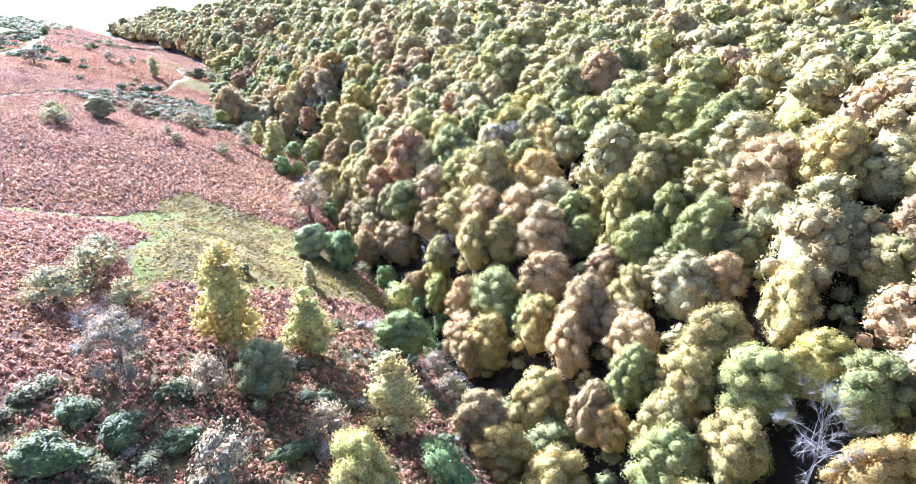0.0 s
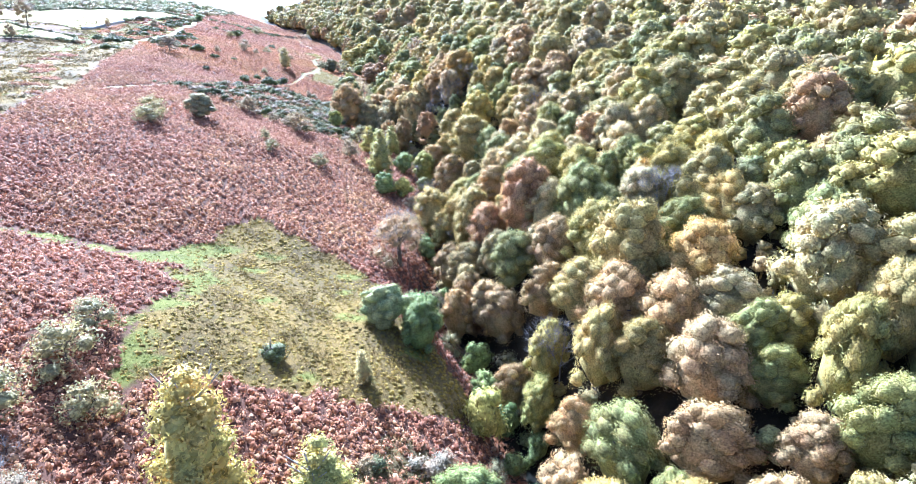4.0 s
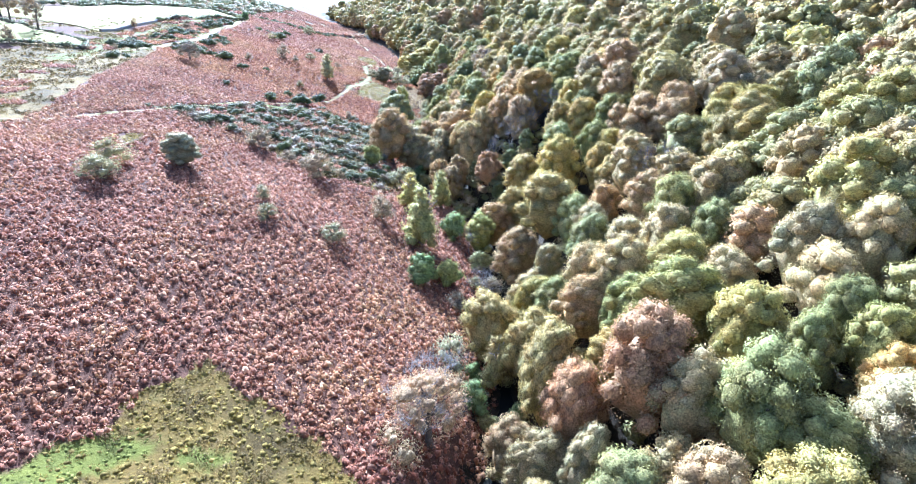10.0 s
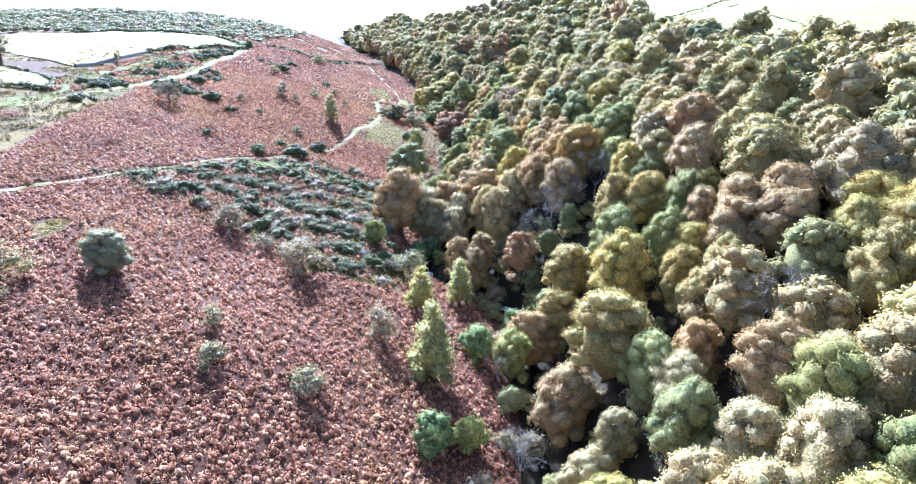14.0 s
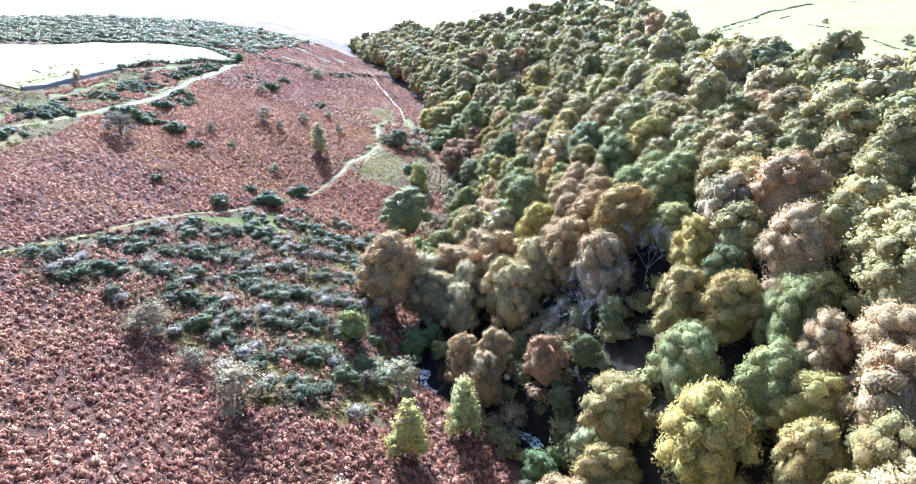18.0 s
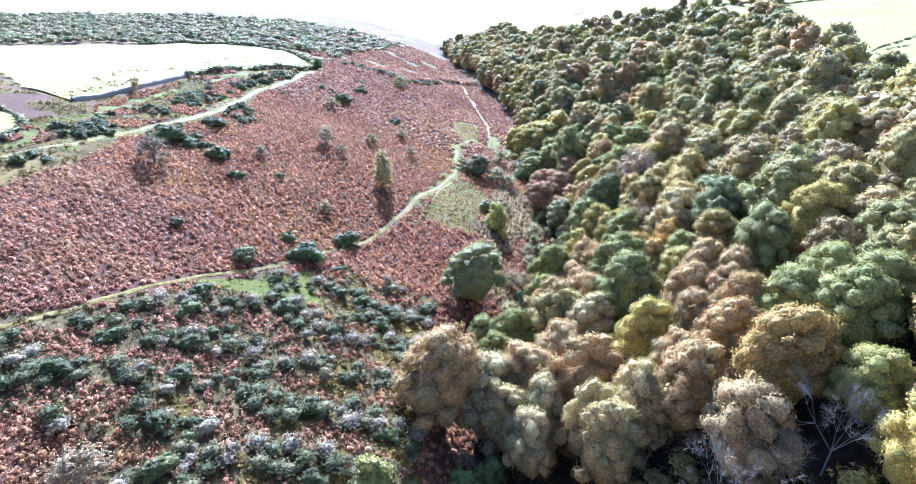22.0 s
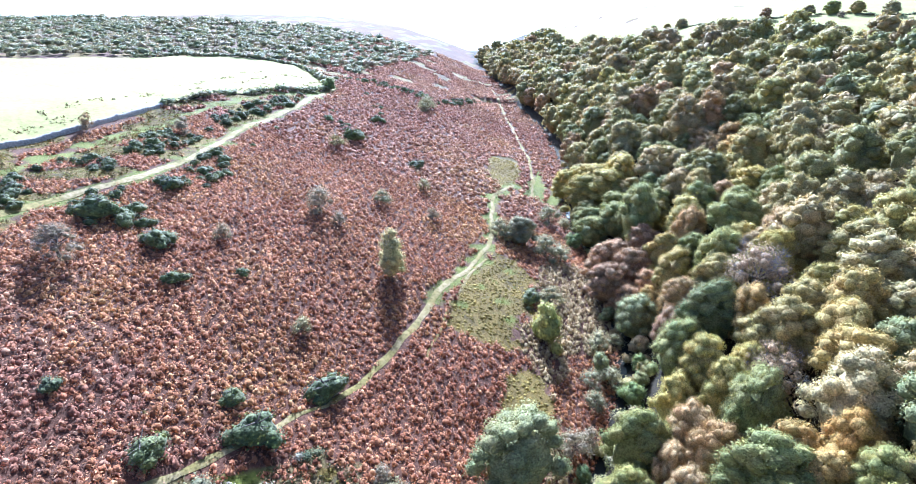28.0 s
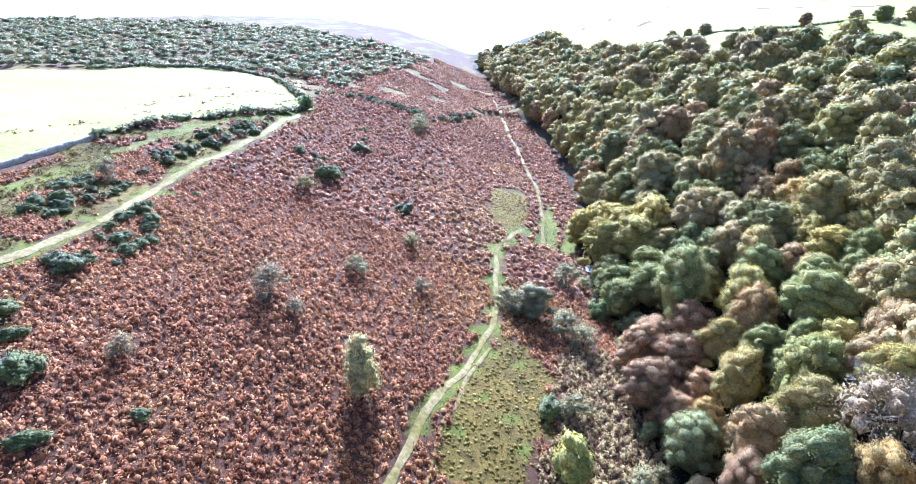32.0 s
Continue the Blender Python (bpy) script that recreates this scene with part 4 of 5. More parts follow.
# shrubs and small trees
r = np.random.RandomState(300)
BIRCH_SHAPES = [blob_crown(np.random.RandomState(310 + k), 1.5, 5.4, 0.0, 26, 3200, 0.115, 0.75, 0.44, 0, 0.2, 0.66, 0.3, 0.6, True, 14, 0.62, 0.6) for k in range(3)]
SHRUB_SHAPES = [blob_crown(np.random.RandomState(320 + k), 1.6, 2.7, -0.3, 11, 1000, 0.13, 0.5, 0.42, 0, 0.13, 0.84) for k in range(4)]
THORN_SHAPES = [blob_crown(np.random.RandomState(330 + k), 1.6, 2.6, -0.2, 9, 1300, 0.12, 0.5, 0.48, 0, 0.3, 0.5, 0.0, 0.7, False) for k in range(3)]
GORSE_SHAPES = [blob_crown(np.random.RandomState(340 + k), 1.6, 1.7, -0.4, 8, 460, 0.14, 0.5, 0.4, 0, 0.14, 0.82) for k in range(4)]
ROUND_BUSH = [blob_crown(np.random.RandomState(360), 4.0, 6.6, -0.2, 34, 7500, 0.12, 0.5, 0.27, 1, 0.09, 0.84, 0.0, 0.6, True, 20, 0.45)]
FEATHERY = [blob_crown(np.random.RandomState(365 + k), 4.0, 7.6, 0.4, 30, 8000, 0.11, 0.5, 0.3, 0, 0.15, 0.5, 0.0, 0.8, False, 20, 0.4) for k in range(2)]
STEM = trunk_mesh(np.random.RandomState(60), "trunk", 2.2, 0.09, BARK, 7, 0.8)
BIRCH_STEM = trunk_mesh(np.random.RandomState(61), "trunk", 6.2, 0.1, PALE_BARK, 7, 0.8)
SHRUBS = {
    "birch_gold": [(-0.6, 63.7, 3)],
    "birch_lime": [(8.6, 63.6, 2.4), (19.3, 171.2, 3), (24.1, 195.2, 2.4), (17.5, 188.4, 2)],
    "willow": [(2.3, 55.2, 3.2), (38.5, 188.6, 3.0), (28.8, 296.3, 3.9), (13.1, 257.3, 5.4)],
    "thorn": [(-10.8, 57.5, 4), (-2.8, 41.6, 3), (7.2, 49, 2.2), (28.4, 100, 1.6), (12.2, 176, 2.7), (-0.4, 188.5, 3), (24.8, 152.7, 1.7), (30.4, 198.3, 2.3), (-13.9, 197.8, 2.4), (-48.1, 263.3, 3.2), (-23.3, 296, 1.4), (-35.1, 279.4, 1.5), (-11, 314.1, 1.4), (-27.7, 298.2, 2.5), (-3.1, 191.8, 1.7), (-7.3, 193.5, 1.6), (-66.1, 316.9, 2)],
    "thorn_b": [(-3.2, 54.2, 2.4), (19.7, 121.9, 5.2)],
    "grey": [(-17.8, 71.5, 3), (-14.6, 78.6, 3), (-10.6, 72.1, 2.2), (-14.2, 84.4, 2.3), (23.1, 138.1, 2.6), (-29.5, 167.4, 2.8), (-28.4, 161.3, 2.5), (-21, 173.9, 3.2), (-6.5, 167, 1.6), (-4.3, 160.2, 1.7), (5.3, 160.5, 2), (-3.3, 234.3, 1.6), (15.5, 200.1, 3), (-20.6, 312, 1.8), (-16.4, 328, 1.7), (-17.3, 267.1, 1.4), (-38.8, 333.7, 1.8), (-35.7, 406.6, 2.9), (1.9, 320.9, 2.5), (15.2, 315.8, 2.4), (6.3, 321.2, 3.5), (11.9, 317.5, 2.9), (11.7, 335.6, 2.8), (14.2, 299.3, 2.1), (-37.1, 413.6, 2.8)],
    "birch_pale": [(15, 49.5, 2.5), (-11.3, 287.6, 2.2)],
    "green": [(20.9, 64.8, 3.4), (16.8, 40.8, 2.8), (20.4, 95, 3.2), (28.3, 96.9, 2.5), (20.7, 101.6, 3), (25.8, 179, 2.8), (19.6, 157.7, 2.7)],
    "lime": [(26, 82.3, 3), (30.9, 176.5, 3.2), (23.9, 159.5, 2.2), (8.8, 207.6, 2.2), (14.2, 288.1, 2.9)],
    "willow_g": [(15.7, 98.2, 3.7)],
    "pale": [(12.2, 83.3, 1.2), (29.1, 137.3, 2.2)],
    "gorse": [(2.7, 45.1, 1.8), (-15.2, 44.5, 3.1), (-13.9, 50.5, 2.2), (-10.4, 47.7, 2.4), (-6.1, 46.2, 2), (2.6, 84.7, 1.8), (23, 243.2, 3), (9, 198, 2.1), (-49.9, 289.7, 2.4), (10.8, 298.1, 2.4), (-34.2, 265.8, 1.7), (-28.7, 272.9, 1.2), (-33.1, 244.4, 1.4), (-20.7, 241.6, 2.4), (-14, 248.3, 3), (-18.1, 251.5, 1.7), (-10.4, 258.9, 2.7), (-52.7, 275.6, 3.5), (-40.6, 272.2, 2.8), (-48.7, 276, 2), (-22, 342.3, 2.4), (-37.9, 342.9, 3.1), (-40.3, 367.9, 2.2)],
}
SHRUB_KINDS = {
    "birch_gold": ("birch_tree", "birch_gold", "golden-yellow slender birch on the bracken slope", "tree", BIRCH_SHAPES, 1.5, BIRCH_STEM, 1.0),
    "birch_lime": ("birch_tree", "birch_lime", "yellow-green young birch beside the stream", "tree", BIRCH_SHAPES, 1.5, BIRCH_STEM, 0.8),
    "birch_pale": ("birch_tree", "birch_pale", "pale straw-coloured birch standing in bracken", "tree", BIRCH_SHAPES, 1.5, BIRCH_STEM, 0.85),
    "willow": ("willow_bush", "willow", "rounded olive-green willow bush", "bush", SHRUB_SHAPES, 1.6, STEM, 1.0),
    "willow_g": ("willow_bush", "willow_green", "rounded silvery green willow above the stream", "bush", SHRUB_SHAPES, 1.6, STEM, 1.0),
    "green": ("hazel_bush", "shrub_green", "dense green hazel bush on the stream bank", "bush", SHRUB_SHAPES, 1.6, STEM, 1.05),
    "lime": ("sallow_bush", "shrub_lime", "bright yellow-green sallow bush", "bush", SHRUB_SHAPES, 1.6, STEM, 1.2),
    "pale": ("birch_sapling", "birch_pale", "pale leafless-looking sapling on the meadow", "tree", BIRCH_SHAPES, 1.5, BIRCH_STEM, 0.9),
    "grey": ("hawthorn_bush", "shrub_grey", "grey-green hawthorn bush in bracken", "bush", THORN_SHAPES, 1.6, STEM, 0.86),
    "thorn": ("hawthorn_bush", "thorn", "thin pinkish-grey hawthorn bush losing its leaves", "bush", THORN_SHAPES, 1.6, STEM, 1.0),
    "thorn_b": ("hawthorn_bush", "thorn_brown", "brown half-bare thorn bush", "bush", THORN_SHAPES, 1.6, STEM, 1.1),
    "gorse": ("gorse_bush", "gorse", "dark green gorse bush", "bush", GORSE_SHAPES, 1.6, STEM, 0.78),
}
k = 0
for kind, (name, leaf, label, category, shapes, size_of, stem, tall) in SHRUB_KINDS.items():
    for u, s, radius in SHRUBS[kind]:
        k += 1
        if kind == "willow_g":
            tree(name, leaf, u, s, radius * 1.05, label, category, ROUND_BUSH, 4.0, STEM, k, 1.0)
        elif radius > 3 and kind in ("willow", "green", "lime", "grey"):
            tree(name, leaf, u, s, radius * 1.2, label, category, OAK_SHAPES, 4.0, TRUNKS[k % 4], k, 0.85 * tall)
        elif radius > 3 and kind[:5] == "thorn":
            base = tree(name, leaf, u, s, radius * 1.15, label, category, FEATHERY, 4.0, TRUNKS[k % 4], k, 0.8 * tall)
            for bough in BARE[k % 3][1]:
                put("bough", bough, base.children[0])
        else:
            tree(name, leaf, u, s, radius * (1.35 if kind[:5] == "birch" else 1.2), label, category, shapes, size_of, stem, k, tall)

def poisson(n, ulo, uhi, slo, shi, allowed, radius, r, gap=0.8):
    """Random spots that keep their distance from one another and from what stands."""
    cell, grid, out = 8.0, {}, []
    for u, s, q in USED:
        grid.setdefault((int(u // cell), int(s // cell)), []).append((u, s, q))
    us, ss, rs = r.uniform(ulo, uhi, n), r.uniform(slo, shi, n), r.uniform(*radius, n)
    good = allowed(us, ss)
    for u, s, q in zip(us[good], ss[good], rs[good]):
        a, b = int(u // cell), int(s // cell)
        if all((u - x) ** 2 + (s - y) ** 2 > (gap * (q + p)) ** 2 for i in (a - 1, a, a + 1) for j in (b - 1, b, b + 1) for x, y, p in grid.get((i, j), ())):
            out.append((u, s, q))
            grid.setdefault((a, b), []).append((u, s, q))
    return out


def heath_ok(u, s):
    low = inside(u, s, HEATH) | inside(u, s, HEATH_LOW)
    return low & (near_line(u, s, FOOTPATH) > 2.5) & (waves(u, s, 11, 83) > np.where(s < 150, 0.45, 0.0))


def ridge_ok(u, s):
    d = near_line(u, s, RIDGE_WAY)
    return (d > 3) & (d < 22) & (near_line(u, s, RIDGE_TWO) > 3.5) & (waves(u, s, 16, 81) > 0.25) & ~on_field(u, s)


def bank_ok(u, s):
    d = u - stream_of(s)
    return ((d < -0.9) | (d > 0.7)) & (d > -5.0) & (d < 2.4) & (s < 340) & ~((s > 192) & (s < 214))


CLUMPS = [[(-74, 268.5), (-67, 266), (-62.5, 272.5), (-66.5, 279.5), (-73, 282.5), (-73.5, 276)], [(-73.5, 285.5), (-71, 290.5), (-73, 297), (-75, 292)], [(-67.5, 287.5), (-61.5, 290), (-64, 294), (-70.5, 294)],
          [(-65, 297.5), (-60.5, 298), (-61, 316), (-66, 319), (-71.5, 311.5)], [(-67.5, 329), (-62.3, 327), (-61.5, 342), (-61.2, 362), (-65, 371), (-68, 346)], [(-53, 289.5), (-48.8, 290.4), (-44.6, 295), (-47.7, 303), (-54, 311), (-54, 301)],
          [(-57.4, 275), (-52.6, 277), (-55.6, 285), (-59, 282)], [(-51.3, 277), (-47.4, 275), (-40.2, 271.7), (-39.5, 275), (-44.6, 277.6), (-52, 281)], [(-67.4, 252), (-61.8, 250), (-61.5, 255.5), (-66, 256)], [(-64.5, 259), (-57.8, 261), (-59.9, 264), (-63, 261.5)],
          [(-51, 353), (-41, 351), (-36, 349), (-41, 346)], [(-69, 415), (-62, 426), (-45, 431), (-36, 433), (-37, 427), (-52, 422)], [(-34, 434), (-26, 466), (-31, 463), (-38, 436)]]


def clump_ok(u, s):
    hit = np.zeros(np.shape(u), bool)
    for ring in CLUMPS:
        hit |= inside(u, s, ring)
    return hit


r = np.random.RandomState(450)
low = poisson(2600, -62, 30, -30, 255, heath_ok, (0.7, 2.0), r, 0.7)[:110]
high = poisson(2600, -90, -40, 255, 420, ridge_ok, (0.8, 1.5), r, 0.72)[:14]
high += poisson(14000, -76, -24, 248, 470, clump_ok, (1.0, 2.0), r, 0.52)[:180]
for k, (u, s, radius) in enumerate(low + high):
    kind = "gorse" if k % 4 or k > 115 else "thorn"
    n, leaf, label, category, shapes, size_of, stem, tall = SHRUB_KINDS[kind]
    tree(n, leaf, u, s, radius * (1.15 if k % 4 else 0.8), label, category, shapes, size_of, stem, k, tall, "scrub on the slope")
for k, (u, s, radius) in enumerate(poisson(4000, -10, 44, 30, 440, bank_ok, (1.5, 2.9), r, 0.62)):
    n, leaf, label, category, shapes, size_of, stem, tall = SHRUB_KINDS[("grey", "green", "thorn", "willow")[r.randint(4)]]
    tree(n, leaf, u, s, radius, label, category, shapes, size_of, stem, k, tall, "bushes along the stream")


# the rest of the wood, joined
def wood_ok(u, s):
    rapids = (s > 191) & (s < 215) & (np.abs(u - np.interp(s, [191, 196, 203, 207, 215], [34, 33, 26, 20, 18])) < 6)
    return ~rapids & ~inside(u, s, RAVINE) & (u - stream_of(s) > 1.2) & (u - line_of(s) > -1.5) & (u - line_of(s) < np.interp(s, WOOD_S, WOOD_EDGE))


TINTS = np.array((0.1, 0.081, 0.038)) + (0.78, 0.72, 0.62) * np.array([(0.215, 0.225, 0.1), (0.315, 0.28, 0.13), (0.33, 0.265, 0.155), (0.33, 0.3, 0.175), (0.34, 0.32, 0.115), (0.45, 0.33, 0.13), (0.165, 0.2, 0.105), (0.385, 0.25, 0.16), (0.3, 0.25, 0.19)])
ODDS = np.array([0.2, 0.28, 0.18, 0.11, 0.09, 0.02, 0.05, 0.04, 0.03])
FAR = [blob_crown(np.random.RandomState(400 + k), 4.0, 8.2, 0.0, 13, 300, 0.55, 0.5, 0.38, 0, 0.07, 0.88, 0.0, 0.5, True, 12, 0.6, 0.5) for k in range(6)]
MIDDLE = [blob_crown(np.random.RandomState(420 + k), 4.0, 8.8, 0.0, 24, 2100, 0.21, 0.5, 0.31, 0, 0.07, 0.85, 0.0, 0.6, True, 18, 0.45, 0.5) for k in range(6)]


def joined_wood(name, spots, shapes, label, r, mat=None, tints=TINTS, odds=ODDS, size_of=4.0, trunk=True):
    vs, fs, cs, ns, n = [], [], [], [], 0
    for u, s, q in spots:
        v, f, nor = shapes[r.randint(len(shapes))]
        a, k = r.uniform(0, 6.283), q / size_of
        ca, sa = math.cos(a) * k, math.sin(a) * k
        x, y = to_xy(u, s)
        p = np.stack([v[:, 0] * ca - v[:, 1] * sa + x, v[:, 0] * sa + v[:, 1] * ca + y, v[:, 2] * k * r.uniform(0.8, 1.1) + float(land(u, s))], 1)
        c = tints[r.choice(len(tints), p=odds)] * r.uniform(0.88, 1.12)
        if trunk:
            tv, tf = limb((x, y, float(land(u, s)) - 0.5), (x, y, float(land(u, s)) + 6 * k), 0.3 * k, 0.2 * k, 4)
            p, f = join((p, f), (tv, tf))
        nor = np.stack([(nor[:, 0] * ca - nor[:, 1] * sa) / k, (nor[:, 0] * sa + nor[:, 1] * ca) / k, nor[:, 2]], 1)
        ns += [nor, np.tile((0.0, -1.0, 0.2), (len(p) - len(nor), 1))]
        vs.append(p)
        fs.append(f + n)
        cs.append(np.tile((*c, 1), (len(p), 1)))
        n += len(p)
    ob = new(name, mesh_from(name, np.concatenate(vs), np.concatenate(fs), mat or WOOD_LEAF, [("tint", "FLOAT_COLOR", np.concatenate(cs))], normals=np.concatenate(ns)))
    return tagged(ob, label, "woodland", kind="stuff")


r = np.random.RandomState(500)
FILL = poisson(38000, -70, 200, 5, 610, wood_ok, (2.9, 5.2), r, 0.575)
USED += FILL
YOUNG = [p for p in poisson(30000, -30, 110, 0, 340, lambda u, s: wood_ok(u, s) & ((s < 105) | (waves(u, s, 7, 55) > 0.3)), (1.4, 2.4), r, 0.72) if p[0] - line_of(p[1]) < 62]
SAPLINGS = [blob_crown(np.random.RandomState(430 + k), 4.0, 8.4, 0.0, 6, 95, 0.9, 0.5, 0.5, 0, 0.09, 0.9, 0.0, 0.3, False) for k in range(5)]
kinds = list(WORDS)
own = [p for p in FILL if p[0] - line_of(p[1]) < 27 and 15 < p[1] < 330][:80]
for k, (u, s, radius) in enumerate(own):
    kind = kinds[r.choice(8, p=[0.18, 0.26, 0.24, 0.12, 0.09, 0.02, 0.05, 0.04])]
    tree("oak_tree", kind, u, s, radius * 1.15, WORDS[kind], "tree", OAK_SHAPES, 4.0, TRUNKS[k % 4], k, r.uniform(0.95, 1.2), "trees of the valley wood")
FILL = [(u, s, q * 1.25) for u, s, q in FILL if (u, s, q) not in own]
close = [p for p in FILL if p[0] - line_of(p[1]) < 52 and p[1] < 400]
far = [p for p in FILL if not (p[0] - line_of(p[1]) < 52 and p[1] < 400)]
joined_wood("young_trees", YOUNG, SAPLINGS, "young trees and saplings between the oaks", r)
joined_wood("woodland", close, MIDDLE, "dense mixed oak wood in autumn colours", r)
joined_wood("far_woodland", far, FAR, "distant hillside oak wood in autumn", r)

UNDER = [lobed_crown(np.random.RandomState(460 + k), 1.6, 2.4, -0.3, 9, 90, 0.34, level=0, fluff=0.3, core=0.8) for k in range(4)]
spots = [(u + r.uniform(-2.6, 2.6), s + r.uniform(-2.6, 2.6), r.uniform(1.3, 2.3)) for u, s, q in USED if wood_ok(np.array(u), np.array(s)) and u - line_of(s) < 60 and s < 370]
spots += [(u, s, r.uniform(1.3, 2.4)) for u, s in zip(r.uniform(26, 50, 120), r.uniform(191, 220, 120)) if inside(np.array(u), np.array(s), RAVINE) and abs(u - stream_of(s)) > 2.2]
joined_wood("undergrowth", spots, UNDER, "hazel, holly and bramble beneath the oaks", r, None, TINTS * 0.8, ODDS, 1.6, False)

# scrub and heath on the far plateau, and hedges round the pastures
SCRUB = [lobed_crown(np.random.RandomState(440 + k), 1.6, 2.0, -0.3, 7, 34, 0.58, level=0, fluff=0.3, core=0.75) for k in range(4)]
LOW_SCRUB = [lobed_crown(np.random.RandomState(450 + k), 1.6, 2.0, -0.3, 9, 170, 0.25, level=0, fluff=0.3, core=0.75) for k in range(4)]
# grey-green tints lightened, so the colour itself carries distance haze
HAZED_SCRUB_TINTS = np.array([(0.19, 0.2, 0.12), (0.26, 0.24, 0.155), (0.29, 0.24, 0.17)])


def plateau_ok(u, s):
    away = near_line(u, s, RIDGE_WAY)
    return ~on_field(u, s) & (s > np.interp(u, [-560, -300, -142, -98, -60], [300, 345, 416, 428, 432])) & (away > 4) & (waves(u, s, 40, 61) > -0.9)


r = np.random.RandomState(520)
joined_wood("far_scrub", poisson(12000, -420, -70, 330, 560, plateau_ok, (1.6, 3.4), r, 0.66), SCRUB, "grey-green scrub on the far hilltop, its colour paled for haze", r, None, HAZED_SCRUB_TINTS, (0.5, 0.3, 0.2), 1.6, False)


def hedge(line, radius, label, gap=0.0):
    """A hedge: bushes shoulder to shoulder along a line, joined."""
    pts = np.array(line, float)
    run = np.r_[0, np.cumsum(np.hypot(*np.diff(pts, axis=0).T))]
    k = np.arange(0, run[-1], radius * 1.1)
    k = k[r.uniform(size=len(k)) > gap] + r.uniform(-0.3, 0.3)
    spots = [(float(np.interp(d, run, pts[:, 0])) + r.uniform(-0.3, 0.3), float(np.interp(d, run, pts[:, 1])), radius * r.uniform(0.7, 1.35)) for d in k]
    ob = joined_wood("hedge", spots, SCRUB, label, r, None, HAZED_SCRUB_TINTS, (0.6, 0.3, 0.1), 1.6, False)
    ob["kind"] = "structure"
    ob["category"] = "hedge"


hedge(FIELD[3:9], 1.7, "low dark hedge along the pasture's lower edge", 0.05)
hedge(FIELD[8:15], 1.8, "overgrown hedge at the pasture's far edge")
hedge([(-77, 262), (-88, 258), (-104, 252), (-130, 244), (-180, 230)], 1.3, "dense dark hedge below the hill-shoulder pasture", 0.02)
hedge([(-78, 264), (-80, 270), (-84, 274), (-98.6, 279), (-119, 300), (-150, 326)], 0.9, "low hedge bank with standing trees", 0.05)
hedge([(-88, 426), (-99, 437), (-111, 442), (-124, 446)], 1.6, "scrubby hedge beyond the pasture", 0.15)
hedge([(106, 340), (118, 349.5), (129.5, 358), (140, 365), (165, 384)], 0.7, "thin dark hedge across the upper pasture", 0.15)
hedge([(107, 338), (117, 343), (128.5, 348), (140, 352)], 0.55, "broken line of low thorns in the pasture", 0.4)
hedge([(135, 334), (136.5, 318), (137, 311), (136, 295), (137, 270)], 0.6, "gappy hedge on a pasture bank", 0.3)
hedge([(25, 534), (31, 529), (45, 515), (57, 494), (67, 473), (76, 458), (87, 456), (98, 454), (110, 434), (122, 433), (148, 441)], 0.9, "hedge on the skyline above the wood", 0.02)
for k, (u, s_, q) in enumerate(((-98.6, 279.5, 4.2), (-118.7, 300, 4.6), (-125, 306, 4.4))):
    base = tree("hedgerow_tree", "thorn_brown", u, s_, q, "tall thin-leaved tree standing in the hilltop hedge", "tree", SPARSE, 4.0, TRUNKS[k], k, 1.25)
    for bough in BARE[k % 3][1]:
        put("bough", bough, base.children[0])
tree("hawthorn_tree", "shrub_green", -62.7, 388.4, 2.3, "dark rounded tree at the pasture's corner", "tree", SHRUB_SHAPES, 1.6, STEM, 2, 1.15)
tree("hawthorn_tree", "thorn_brown", -81.4, 308, 1.5, "small thin tree beside the stone wall", "tree", THORN_SHAPES, 1.6, STEM, 5, 1.5)
tree("hawthorn_bush", "thorn_brown", -94, 256, 2.4, "pale bare thorn standing in the pasture hedge", "bush", THORN_SHAPES, 1.6, STEM, 6, 1.3)
for u, s_, q in ((139.2, 330.6, 1.2), (140.1, 294.6, 1.8), (100, 441, 1.6)):
    tree("hawthorn_tree", "thorn", u, s_, q, "small bare hawthorn on a pasture bank", "tree", THORN_SHAPES, 1.6, STEM, 3, 1.1)
hedge([(150, 60), (160, 130), (170, 220)], 1.8, "tall hedge on the crest of the wood", 0.05)
far_trees = [(47, 512, 2.6), (52, 503, 2.2), (57, 494, 3.0), (66, 475, 1.2), (80.4, 456.5, 3.0), (94, 454.5, 2.6), (100, 450, 3.2), (105, 442.5, 2.8), (112, 434, 3.4)]
for k, (u, s, radius) in enumerate(far_trees):
    tree("hedgerow_tree", ("oak_green", "oak_olive", "oak_pale")[k % 3] if k != 4 else "oak_russet", u, s, radius, "small broadleaf tree in the skyline hedge", "tree", FURTHER, 4.0, TRUNKS[k % 4], k, 0.75)


